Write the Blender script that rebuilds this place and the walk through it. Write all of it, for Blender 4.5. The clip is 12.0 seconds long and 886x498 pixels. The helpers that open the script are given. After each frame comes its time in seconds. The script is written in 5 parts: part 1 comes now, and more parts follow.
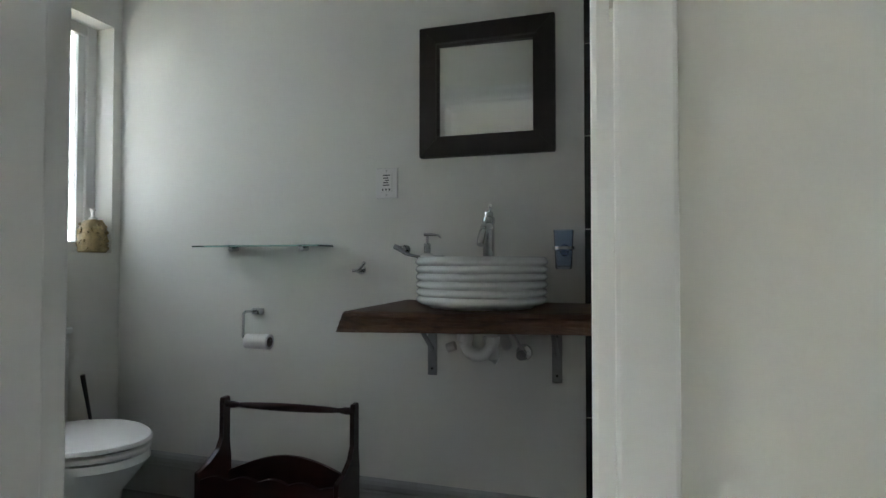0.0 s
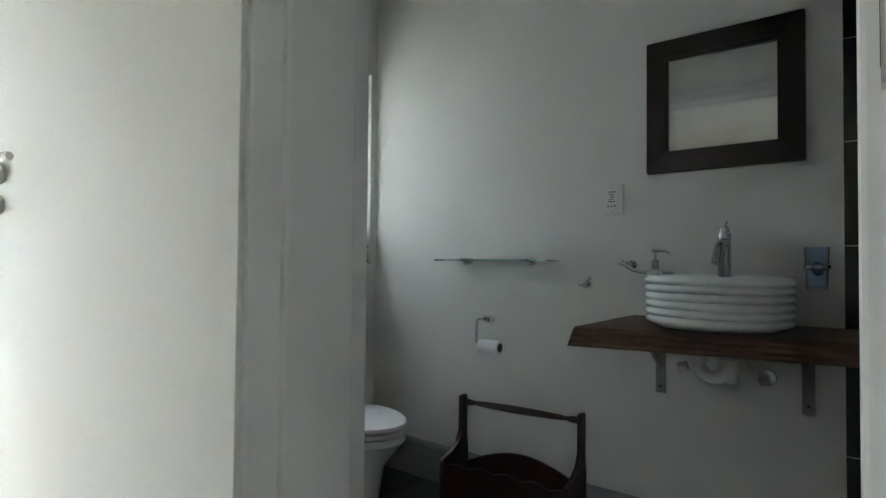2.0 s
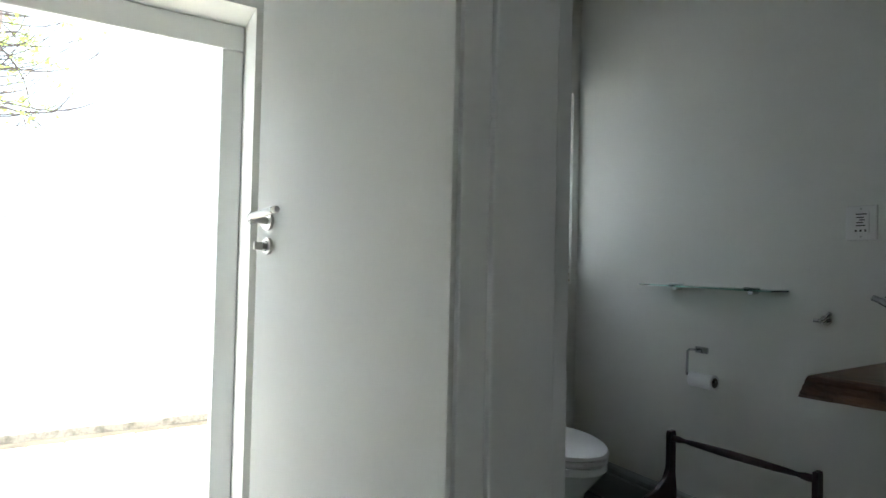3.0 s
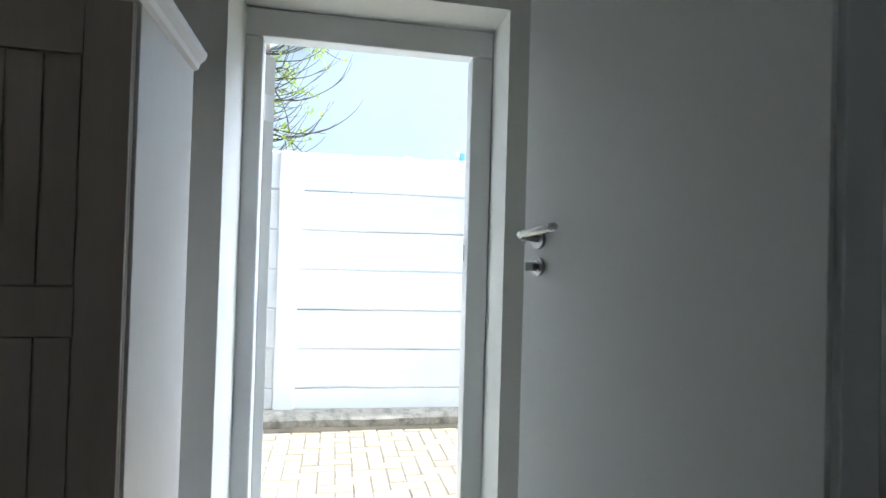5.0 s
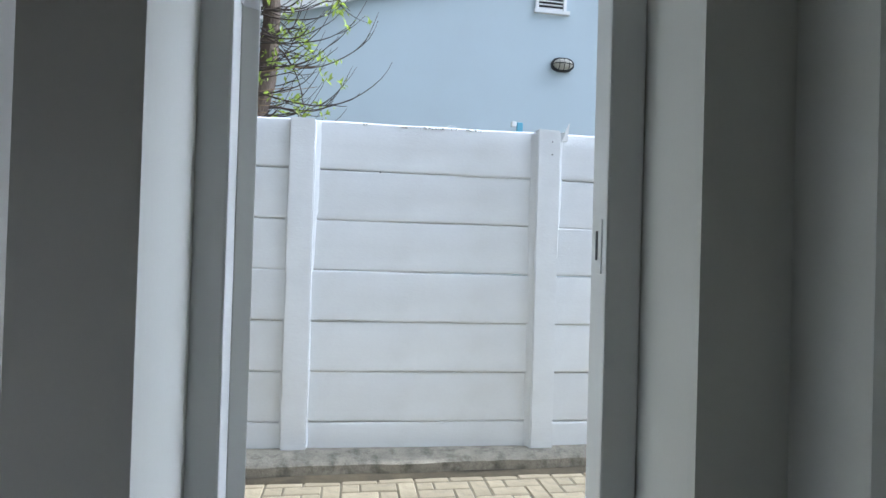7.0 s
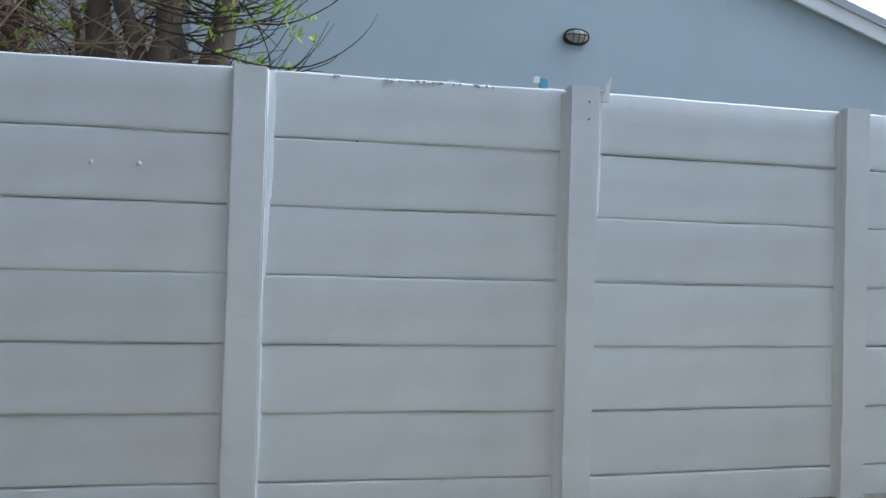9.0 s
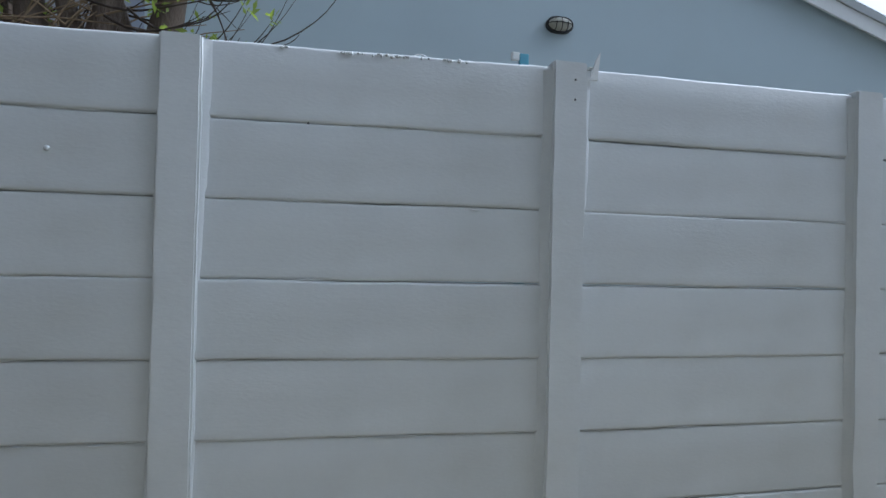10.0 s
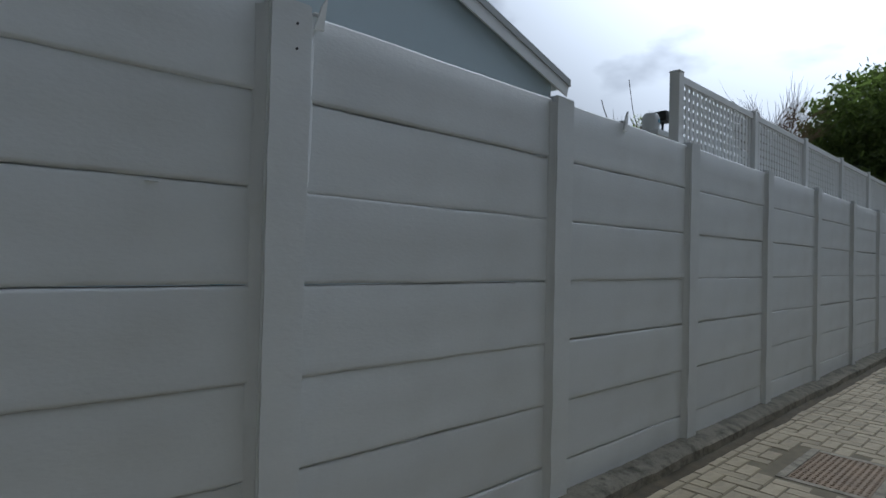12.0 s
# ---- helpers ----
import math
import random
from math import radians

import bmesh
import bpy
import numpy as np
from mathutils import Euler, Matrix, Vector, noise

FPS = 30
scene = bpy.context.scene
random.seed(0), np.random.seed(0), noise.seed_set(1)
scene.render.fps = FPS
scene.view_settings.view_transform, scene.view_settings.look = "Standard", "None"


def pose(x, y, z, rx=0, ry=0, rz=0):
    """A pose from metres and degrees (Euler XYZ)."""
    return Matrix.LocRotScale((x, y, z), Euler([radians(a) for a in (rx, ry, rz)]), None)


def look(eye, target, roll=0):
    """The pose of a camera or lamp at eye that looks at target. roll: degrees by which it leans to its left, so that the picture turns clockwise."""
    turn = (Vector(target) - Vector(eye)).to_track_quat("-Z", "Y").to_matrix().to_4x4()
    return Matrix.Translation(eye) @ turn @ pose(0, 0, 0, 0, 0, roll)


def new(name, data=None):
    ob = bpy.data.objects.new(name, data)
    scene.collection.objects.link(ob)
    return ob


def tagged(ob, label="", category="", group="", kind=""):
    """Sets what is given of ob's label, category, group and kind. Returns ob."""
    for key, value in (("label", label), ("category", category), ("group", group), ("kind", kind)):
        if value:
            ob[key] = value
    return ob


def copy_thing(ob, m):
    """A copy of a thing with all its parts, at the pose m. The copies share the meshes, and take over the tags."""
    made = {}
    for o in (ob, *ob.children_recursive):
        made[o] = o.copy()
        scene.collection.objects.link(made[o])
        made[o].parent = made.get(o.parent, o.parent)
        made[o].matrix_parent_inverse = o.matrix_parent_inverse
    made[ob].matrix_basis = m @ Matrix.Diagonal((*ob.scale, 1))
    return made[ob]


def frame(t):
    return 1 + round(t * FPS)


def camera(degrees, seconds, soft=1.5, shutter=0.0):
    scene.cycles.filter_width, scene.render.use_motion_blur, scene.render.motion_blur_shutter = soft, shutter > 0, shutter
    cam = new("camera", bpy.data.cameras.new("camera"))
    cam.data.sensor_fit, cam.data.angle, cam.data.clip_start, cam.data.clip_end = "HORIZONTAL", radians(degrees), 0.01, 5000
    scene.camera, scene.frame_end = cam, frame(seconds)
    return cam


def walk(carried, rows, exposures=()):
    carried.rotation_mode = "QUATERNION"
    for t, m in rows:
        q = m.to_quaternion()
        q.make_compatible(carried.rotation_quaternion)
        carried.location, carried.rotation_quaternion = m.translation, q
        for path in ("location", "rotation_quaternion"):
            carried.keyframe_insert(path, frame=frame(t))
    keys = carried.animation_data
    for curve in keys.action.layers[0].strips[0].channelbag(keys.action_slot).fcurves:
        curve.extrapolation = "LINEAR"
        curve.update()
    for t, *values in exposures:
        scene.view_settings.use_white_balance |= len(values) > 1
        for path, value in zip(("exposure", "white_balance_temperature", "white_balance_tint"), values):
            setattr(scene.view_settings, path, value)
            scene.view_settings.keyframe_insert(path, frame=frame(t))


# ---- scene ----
cam = camera(77.1, 12.0)
PATH = [
    (0, (0.567, -4.518, 1.127), (2.478, -3.932, 1.171), -0.0),
    (0.5, (0.527, -4.512, 1.122), (2.43, -3.900, 1.168), -0.0),
    (1, (0.485, -4.505, 1.134), (2.346, -3.775, 1.177), 0.1),
    (1.5, (0.45, -4.499, 1.149), (2.209, -3.547, 1.194), 0.2),
    (2, (0.423, -4.515, 1.176), (1.992, -3.275, 1.225), 0.5),
    (2.5, (0.407, -4.536, 1.212), (1.747, -3.052, 1.268), 1.0),
    (3, (0.389, -4.547, 1.272), (1.425, -2.837, 1.316), 1.3),
    (3.5, (0.355, -4.524, 1.293), (1.144, -2.687, 1.341), 1.5),
    (3.7, (0.35, -4.515, 1.295), (1.051, -2.642, 1.351), 1.6),
    (5.3, (0.244, -4.175, 1.323), (0.601, -2.207, 1.35), 1.5),
    (5.5, (0.24, -4.089, 1.322), (0.587, -2.119, 1.348), 1.4),
    (6, (0.24, -3.83, 1.304), (0.576, -1.859, 1.339), 1.5),
    (6.5, (0.223, -3.58, 1.314), (0.547, -1.607, 1.338), 1.7),
    (7, (0.224, -3.311, 1.311), (0.544, -1.336, 1.333), 1.7),
    (8.8, (0.331, -2.492, 1.306), (0.665, -0.520, 1.328), 1.6),
    (9, (0.347, -2.438, 1.306), (0.683, -0.467, 1.328), 1.6),
    (9.5, (0.409, -2.281, 1.306), (0.757, -0.312, 1.328), 1.5),
    (10, (0.471, -2.128, 1.31), (0.864, -0.167, 1.331), 1.4),
    (10.5, (0.494, -1.998, 1.318), (1.038, -0.073, 1.336), 1.4),
    (11, (0.534, -1.872, 1.294), (1.335, -0.04, 1.318), 1.4),
    (11.5, (0.607, -1.751, 1.283), (1.625, -0.03, 1.312), 1.4),
    (11.7, (0.608, -1.719, 1.281), (1.734, -0.066, 1.317), 1.3),
    (12, (0.598, -1.651, 1.299), (1.942, -0.17, 1.331), 1.4),
]

EXPOSURES = [(0, 3.05, 5920, 12), (1.5, 3.0, 5900, 12), (2.0, 2.78, 5840, 11), (2.5, 2.65, 5780, 10), (3.5, 1.9, 5700, 10), (5.5, 0.55, 5350, 11), (6.5, -0.02, 5420, 11),
             (7.0, -0.27, 5420, 11), (9.0, -1.12, 5300, 9), (9.5, -1.38, 5300, 9), (10.0, -1.56, 5300, 9), (10.5, -1.68, 5320, 8), (11.0, -1.9, 5350, 7), (12.0, -2.48, 5520, 8)]
walk(cam, [(t, look(e, g, r)) for t, e, g, r in PATH], EXPOSURES)

# ---------------------------------------------------------------- daylight
SUN_DIR = Vector((0.69, 0.045, 0.72)).normalized()   # towards the sun, almost along the boundary wall
world = bpy.data.worlds.new("sky")
scene.world = world
world.use_nodes = True
wn, wl = world.node_tree.nodes, world.node_tree.links
bg = wn["Background"]
sky = wn.new("ShaderNodeTexSky")
sky.sky_type = "NISHITA"
sky.sun_disc = False
sky.sun_elevation = math.asin(SUN_DIR.z)
sky.sun_rotation = math.atan2(SUN_DIR.x, SUN_DIR.y)
sky.altitude, sky.air_density, sky.dust_density = 50, 1.0, 3.0
tc = wn.new("ShaderNodeTexCoord")
mp = wn.new("ShaderNodeMapping")
mp.inputs["Scale"].default_value = (1.6, 1.6, 3.2)
mp.inputs["Location"].default_value = (0.3, 1.1, 0.0)
cn = wn.new("ShaderNodeTexNoise")
cn.inputs["Scale"].default_value, cn.inputs["Detail"].default_value = 2.2, 8
cr = wn.new("ShaderNodeValToRGB")
cr.color_ramp.elements[0].position, cr.color_ramp.elements[1].position = 0.37, 0.49
cr.color_ramp.elements[0].color = (0.42, 0.42, 0.42, 1)
mx = wn.new("ShaderNodeMix")
mx.data_type = "RGBA"
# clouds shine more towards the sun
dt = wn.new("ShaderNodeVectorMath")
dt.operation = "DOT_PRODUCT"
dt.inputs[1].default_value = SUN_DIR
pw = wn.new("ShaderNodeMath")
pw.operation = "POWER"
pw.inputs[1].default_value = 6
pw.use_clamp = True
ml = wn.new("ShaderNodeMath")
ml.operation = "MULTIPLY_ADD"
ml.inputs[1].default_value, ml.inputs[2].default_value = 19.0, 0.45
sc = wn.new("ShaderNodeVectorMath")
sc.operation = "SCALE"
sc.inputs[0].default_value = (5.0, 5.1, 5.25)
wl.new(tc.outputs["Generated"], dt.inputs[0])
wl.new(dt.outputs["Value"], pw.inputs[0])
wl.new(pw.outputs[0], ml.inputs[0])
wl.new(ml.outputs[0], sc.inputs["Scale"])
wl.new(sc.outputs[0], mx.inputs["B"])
wl.new(tc.outputs["Generated"], mp.inputs["Vector"])
wl.new(mp.outputs[0], cn.inputs["Vector"])
wl.new(cn.outputs["Fac"], cr.inputs[0])
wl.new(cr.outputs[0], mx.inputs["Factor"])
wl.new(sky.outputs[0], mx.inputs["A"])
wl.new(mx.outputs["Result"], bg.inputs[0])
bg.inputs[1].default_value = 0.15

sun = new("sun", bpy.data.lights.new("sun", "SUN"))
sun.data.energy, sun.data.angle, sun.data.color = 5.0, radians(0.53), (1.0, 0.94, 0.85)
sun.matrix_world = look(SUN_DIR * 30, (0, 0, 0))


# ---------------------------------------------------------------- materials
def mat(name, color, rough=0.6, metal=0.0, var=0.08, scale=3.0, grain=60.0, bump=0.15, rand=0.0, dirt=None, dirt_amount=0.0,
        dirt_scale=1.2, stretch=(1, 1, 1), spec=0.5, dist=0.002):
    """A surface with broad variation, fine grain and relief, and, where asked, blotches of dirt."""
    m = bpy.data.materials.new(name)
    m.use_nodes = True
    n, l = m.node_tree.nodes, m.node_tree.links
    b = n["Principled BSDF"]
    co = n.new("ShaderNodeTexCoord")
    ma = n.new("ShaderNodeMapping")
    ma.inputs["Scale"].default_value = stretch
    l.new(co.outputs["Object"], ma.inputs["Vector"])
    broad = n.new("ShaderNodeTexNoise")
    broad.inputs["Scale"].default_value, broad.inputs["Detail"].default_value = scale, 5
    fine = n.new("ShaderNodeTexNoise")
    fine.inputs["Scale"].default_value, fine.inputs["Detail"].default_value = grain, 4
    l.new(ma.outputs[0], broad.inputs["Vector"])
    l.new(ma.outputs[0], fine.inputs["Vector"])
    add = n.new("ShaderNodeMath")
    add.operation = "MULTIPLY_ADD"
    add.inputs[1].default_value = 0.35
    l.new(fine.outputs["Fac"], add.inputs[0])
    l.new(broad.outputs["Fac"], add.inputs[2])
    rng = n.new("ShaderNodeMapRange")
    rng.inputs["From Min"].default_value, rng.inputs["From Max"].default_value = 0.35, 1.0
    rng.inputs["To Min"].default_value, rng.inputs["To Max"].default_value = 1 - var, 1 + var
    l.new(add.outputs[0], rng.inputs["Value"])
    value = rng.outputs[0]
    if rand:
        oi = n.new("ShaderNodeObjectInfo")
        r2 = n.new("ShaderNodeMapRange")
        r2.inputs["To Min"].default_value, r2.inputs["To Max"].default_value = 1 - rand, 1 + rand
        l.new(oi.outputs["Random"], r2.inputs["Value"])
        mu = n.new("ShaderNodeMath")
        mu.operation = "MULTIPLY"
        l.new(value, mu.inputs[0])
        l.new(r2.outputs[0], mu.inputs[1])
        value = mu.outputs[0]
    tint = n.new("ShaderNodeVectorMath")
    tint.operation = "SCALE"
    tint.inputs[0].default_value = color
    l.new(value, tint.inputs["Scale"])
    out = tint.outputs[0]
    if dirt:
        dn = n.new("ShaderNodeTexNoise")
        dn.inputs["Scale"].default_value, dn.inputs["Detail"].default_value, dn.inputs["Roughness"].default_value = dirt_scale, 8, 0.65
        l.new(co.outputs["Object"], dn.inputs["Vector"])
        dr = n.new("ShaderNodeMapRange")
        dr.inputs["From Min"].default_value, dr.inputs["From Max"].default_value = 0.48, 0.72
        dr.inputs["To Max"].default_value = dirt_amount
        l.new(dn.outputs["Fac"], dr.inputs["Value"])
        dm = n.new("ShaderNodeMix")
        dm.data_type = "RGBA"
        dm.inputs["B"].default_value = (*dirt, 1)
        l.new(dr.outputs[0], dm.inputs["Factor"])
        l.new(out, dm.inputs["A"])
        out = dm.outputs["Result"]
    l.new(out, b.inputs["Base Color"])
    rr = n.new("ShaderNodeMapRange")
    rr.inputs["To Min"].default_value, rr.inputs["To Max"].default_value = max(rough - 0.08, 0.02), min(rough + 0.08, 1)
    l.new(broad.outputs["Fac"], rr.inputs["Value"])
    l.new(rr.outputs[0], b.inputs["Roughness"])
    b.inputs["Metallic"].default_value = metal
    b.inputs["Specular IOR Level"].default_value = spec
    if bump:
        bp = n.new("ShaderNodeBump")
        bp.inputs["Strength"].default_value, bp.inputs["Distance"].default_value = bump, dist
        l.new(add.outputs[0], bp.inputs["Height"])
        l.new(bp.outputs[0], b.inputs["Normal"])
    return m


def glass_mat(name, color, rough=0.02):
    m = bpy.data.materials.new(name)
    m.use_nodes = True
    b = m.node_tree.nodes["Principled BSDF"]
    b.inputs["Base Color"].default_value = (*color, 1)
    b.inputs["Transmission Weight"].default_value = 1.0
    b.inputs["Roughness"].default_value = rough
    b.inputs["IOR"].default_value = 1.47
    return m


def leaf_mat(name, color, glow=0.5):
    m = mat(name, color, 0.5, var=0.25, scale=6, grain=30, bump=0.05)
    n, l = m.node_tree.nodes, m.node_tree.links
    b = n["Principled BSDF"]
    tr = n.new("ShaderNodeBsdfTranslucent")
    tr.inputs[0].default_value = (min(color[0] * 1.6, 1), min(color[1] * 1.6, 1), color[2], 1)
    mixs = n.new("ShaderNodeMixShader")
    mixs.inputs[0].default_value = glow
    l.new(b.outputs[0], mixs.inputs[1])
    l.new(tr.outputs[0], mixs.inputs[2])
    l.new(mixs.outputs[0], n["Material Output"].inputs[0])
    return m


M_plaster = mat("painted_plaster", (0.73, 0.73, 0.675), 0.75, var=0.03, scale=1.4, grain=120, bump=0.12, dirt=(0.6, 0.59, 0.55), dirt_amount=0.15)
M_ceiling = mat("ceiling_paint", (0.78, 0.78, 0.75), 0.8, var=0.03, bump=0.08)
M_gloss = mat("white_gloss_paint", (0.74, 0.75, 0.73), 0.35, var=0.03, scale=2, grain=40, bump=0.1)
M_door = mat("white_door_paint", (0.70, 0.705, 0.655), 0.45, var=0.03, scale=1.5, grain=70, bump=0.1, stretch=(1, 1, 0.3))
M_cup = mat("cream_cupboard_paint", (0.75, 0.72, 0.68), 0.42, var=0.05, scale=2, grain=50, bump=0.12, stretch=(1, 1, 0.25))
# the cupboard's front: its pale paint with the shade put into the colour
M_cup_shade = mat("shaded_cupboard_paint", (0.36, 0.30, 0.25), 0.5, var=0.14, scale=3, grain=55, bump=0.2, stretch=(4, 4, 0.4))
M_fence = mat("white_painted_concrete", (0.69, 0.71, 0.72), 0.6, var=0.05, scale=2.6, grain=45, bump=0.55, stretch=(1, 1, 2.2), rand=0.03,
              dirt=(0.52, 0.52, 0.49), dirt_amount=0.28, dirt_scale=1.6, dist=0.004)
M_kerb = mat("rough_concrete", (0.26, 0.235, 0.185), 0.9, var=0.35, scale=9, grain=80, bump=1.0, dirt=(0.055, 0.05, 0.035), dirt_amount=0.85, dirt_scale=12, dist=0.012)
M_brick = mat("concrete_paver", (0.315, 0.265, 0.175), 0.72, var=0.45, scale=14, grain=130, bump=1.0, rand=0.13, dirt=(0.12, 0.105, 0.062), dirt_amount=0.75, dirt_scale=7, dist=0.005)
M_sand = mat("joint_sand", (0.14, 0.12, 0.08), 0.95, var=0.3, scale=9, grain=150, bump=0.5)
# silt colour darkened to hold the shade at the kerb's foot
M_silt_shade = mat("shaded_silt", (0.06, 0.048, 0.028), 0.9, var=0.4, scale=9, grain=110, bump=0.7, dirt=(0.17, 0.14, 0.08), dirt_amount=0.3, dirt_scale=5, dist=0.005)
M_iron = mat("rusty_cast_iron", (0.20, 0.145, 0.095), 0.7, 0.3, var=0.3, scale=8, grain=90, bump=0.5)
M_house = mat("pale_blue_plaster", (0.55, 0.645, 0.69), 0.8, var=0.04, scale=0.7, grain=60, bump=0.25, dirt=(0.45, 0.49, 0.5), dirt_amount=0.2, dirt_scale=0.5)
M_trim = mat("white_fascia", (0.82, 0.83, 0.82), 0.5, var=0.04, bump=0.05)
M_roof = mat("grey_roof_sheet", (0.45, 0.47, 0.47), 0.6, var=0.08, bump=0.1)
M_tilefloor = mat("dark_slate_tile", (0.055, 0.058, 0.058), 0.45, var=0.3, scale=9, grain=70, bump=0.3, rand=0.2)
M_grout = mat("pale_grout", (0.42, 0.41, 0.38), 0.9, var=0.15, bump=0.3)
M_blacktile = mat("black_wall_tile", (0.018, 0.019, 0.021), 0.25, var=0.2, bump=0.05, rand=0.15)
M_wood = mat("dark_oiled_wood", (0.105, 0.052, 0.028), 0.42, var=0.75, scale=6, grain=26, bump=0.9, stretch=(9, 0.9, 9), dirt=(0.03, 0.014, 0.008), dirt_amount=0.8, dirt_scale=7, dist=0.006)
M_mahog = mat("red_mahogany", (0.034, 0.010, 0.008), 0.35, var=0.35, scale=9, grain=50, bump=0.2, stretch=(6, 1, 6))
M_black = mat("dark_stained_wood", (0.022, 0.018, 0.015), 0.45, var=0.3, scale=12, grain=60, bump=0.3, stretch=(3, 3, 1))
M_ceramic = mat("white_glazed_ceramic", (0.78, 0.80, 0.77), 0.12, var=0.02, bump=0.02)
M_seat = mat("white_toilet_plastic", (0.78, 0.77, 0.75), 0.25, var=0.02, bump=0.0)
M_chrome = mat("chrome", (0.55, 0.56, 0.57), 0.08, 1.0, var=0.03, bump=0.0)
M_steel = mat("brushed_steel", (0.52, 0.51, 0.48), 0.3, 1.0, var=0.06, grain=120, bump=0.05)
M_dull = mat("dull_grey_steel", (0.26, 0.27, 0.26), 0.5, 0.6, var=0.15, scale=9, bump=0.1)
M_pvc = mat("white_pvc", (0.66, 0.66, 0.63), 0.4, var=0.04, bump=0.03)
M_paper = mat("tissue_paper", (0.80, 0.79, 0.78), 0.95, var=0.04, grain=150, bump=0.4)
M_card = mat("grey_card", (0.20, 0.18, 0.16), 0.9, var=0.1)
M_gold = mat("woven_gold_straw", (0.27, 0.20, 0.085), 0.6, var=0.55, scale=38, grain=160, bump=0.8, dist=0.004)
M_ink = mat("dark_print", (0.05, 0.05, 0.055), 0.7, var=0.05, bump=0.0)
M_rubber = mat("black_plastic", (0.02, 0.02, 0.02), 0.5, var=0.1, bump=0.05)
M_lens = mat("frosted_lamp_glass", (0.50, 0.48, 0.40), 0.3, var=0.1, scale=9, bump=0.1)
M_blue = mat("blue_pvc", (0.16, 0.42, 0.55), 0.4, var=0.1, bump=0.05)
M_bark = mat("tree_bark", (0.12, 0.09, 0.068), 0.9, var=0.35, scale=9, grain=60, bump=1.0, stretch=(1, 1, 0.3), dist=0.03)
M_twig = mat("thin_twig_bark", (0.06, 0.045, 0.035), 0.85, var=0.3, scale=12, bump=0.2)
M_straw = mat("pale_dry_twig", (0.24, 0.17, 0.10), 0.85, var=0.3, scale=12, bump=0.2)
M_skirt = mat("grey_gloss_skirting", (0.30, 0.31, 0.30), 0.4, var=0.06, scale=3, bump=0.1)
M_leaf = leaf_mat("spring_leaf", (0.27, 0.35, 0.085))
M_dark_leaf = leaf_mat("dark_green_leaf", (0.12, 0.17, 0.06), 0.5)
M_glass = glass_mat("clear_glass", (0.55, 0.90, 0.82))
M_pane = glass_mat("window_glass", (0.97, 0.99, 0.99))
M_bluecup = glass_mat("blue_tumbler_glass", (0.70, 0.79, 0.94), 0.05)
M_mirror = mat("silvered_mirror", (0.86, 0.88, 0.86), 0.02, 1.0, var=0.0, bump=0.0)
M_soil = mat("bare_ground", (0.20, 0.17, 0.11), 0.95, var=0.3, scale=1.5, grain=20, bump=0.6)
# unseen passage floor, tone raised to bounce light up the walls
M_floor = mat("pale_bounce_floor", (0.52, 0.52, 0.50), 0.5, var=0.1, bump=0.1)


# ---------------------------------------------------------------- mesh tools
def thing(name, x=0, y=0, z=0, rz=0, label="", category="", group="", kind=""):
    ob = new(name)
    ob.empty_display_size = 0.1
    ob.matrix_basis = pose(x, y, z, 0, 0, rz)
    return tagged(ob, label, category, group, kind)


def part(name, bm, material, parent=None, label="", smooth=False):
    me = bpy.data.meshes.new(name)
    bmesh.ops.recalc_face_normals(bm, faces=bm.faces)
    bm.to_mesh(me)
    bm.free()
    me.materials.append(material)
    if smooth:
        me.shade_smooth()
        me.set_sharp_from_angle(angle=radians(35))
    ob = new(name, me)
    ob.parent = parent
    return tagged(ob, label)


def piece(name, me, parent, m):
    """One more object on a shared mesh."""
    ob = new(name, me)
    ob.parent = parent
    ob.matrix_basis = m
    return ob


def structure(name, bm, material, label="", smooth=False):
    return tagged(part(name, bm, material, None, label, smooth), kind="structure")


def block(x0, x1, y0, y1, z0, z1, bevel=0.0, bm=None):
    b = bmesh.new()
    bmesh.ops.create_cube(b, size=1)
    for v in b.verts:
        v.co = Vector(((x0 + x1) / 2 + v.co.x * (x1 - x0), (y0 + y1) / 2 + v.co.y * (y1 - y0), (z0 + z1) / 2 + v.co.z * (z1 - z0)))
    if bevel:
        bmesh.ops.bevel(b, geom=list(b.edges), offset=bevel, segments=2, affect="EDGES", profile=0.6)
    return merge(bm, b)


def merge(bm, b):
    """Adds b to bm (or gives b back, where there is no bm)."""
    if bm is None:
        return b
    me = bpy.data.meshes.new("tmp")
    b.to_mesh(me)
    b.free()
    bm.from_mesh(me)
    bpy.data.meshes.remove(me)
    return bm


def tube(points, r, n=10, bm=None, r_end=None, caps=True):
    """A round bar along points; r runs to r_end."""
    b = bm or bmesh.new()
    pts = [Vector(p) for p in points]
    rings = []
    up = Vector((0.13, 0.31, 0.94))
    for i, p in enumerate(pts):
        d = (pts[min(i + 1, len(pts) - 1)] - pts[max(i - 1, 0)]).normalized()
        a = d.cross(up)
        if a.length < 1e-3:
            a = d.cross(Vector((1, 0, 0)))
        a.normalize()
        c = d.cross(a)
        rad = r if r_end is None else r + (r_end - r) * i / (len(pts) - 1)
        if isinstance(r, (list, tuple)):
            rad = r[i]
        rings.append([b.verts.new(p + rad * (math.cos(2 * math.pi * k / n) * a + math.sin(2 * math.pi * k / n) * c)) for k in range(n)])
    for ra, rb in zip(rings, rings[1:]):
        for k in range(n):
            b.faces.new((ra[k], ra[(k + 1) % n], rb[(k + 1) % n], rb[k]))
    if caps:
        b.faces.new(rings[0][::-1])
        b.faces.new(rings[-1])
    return b


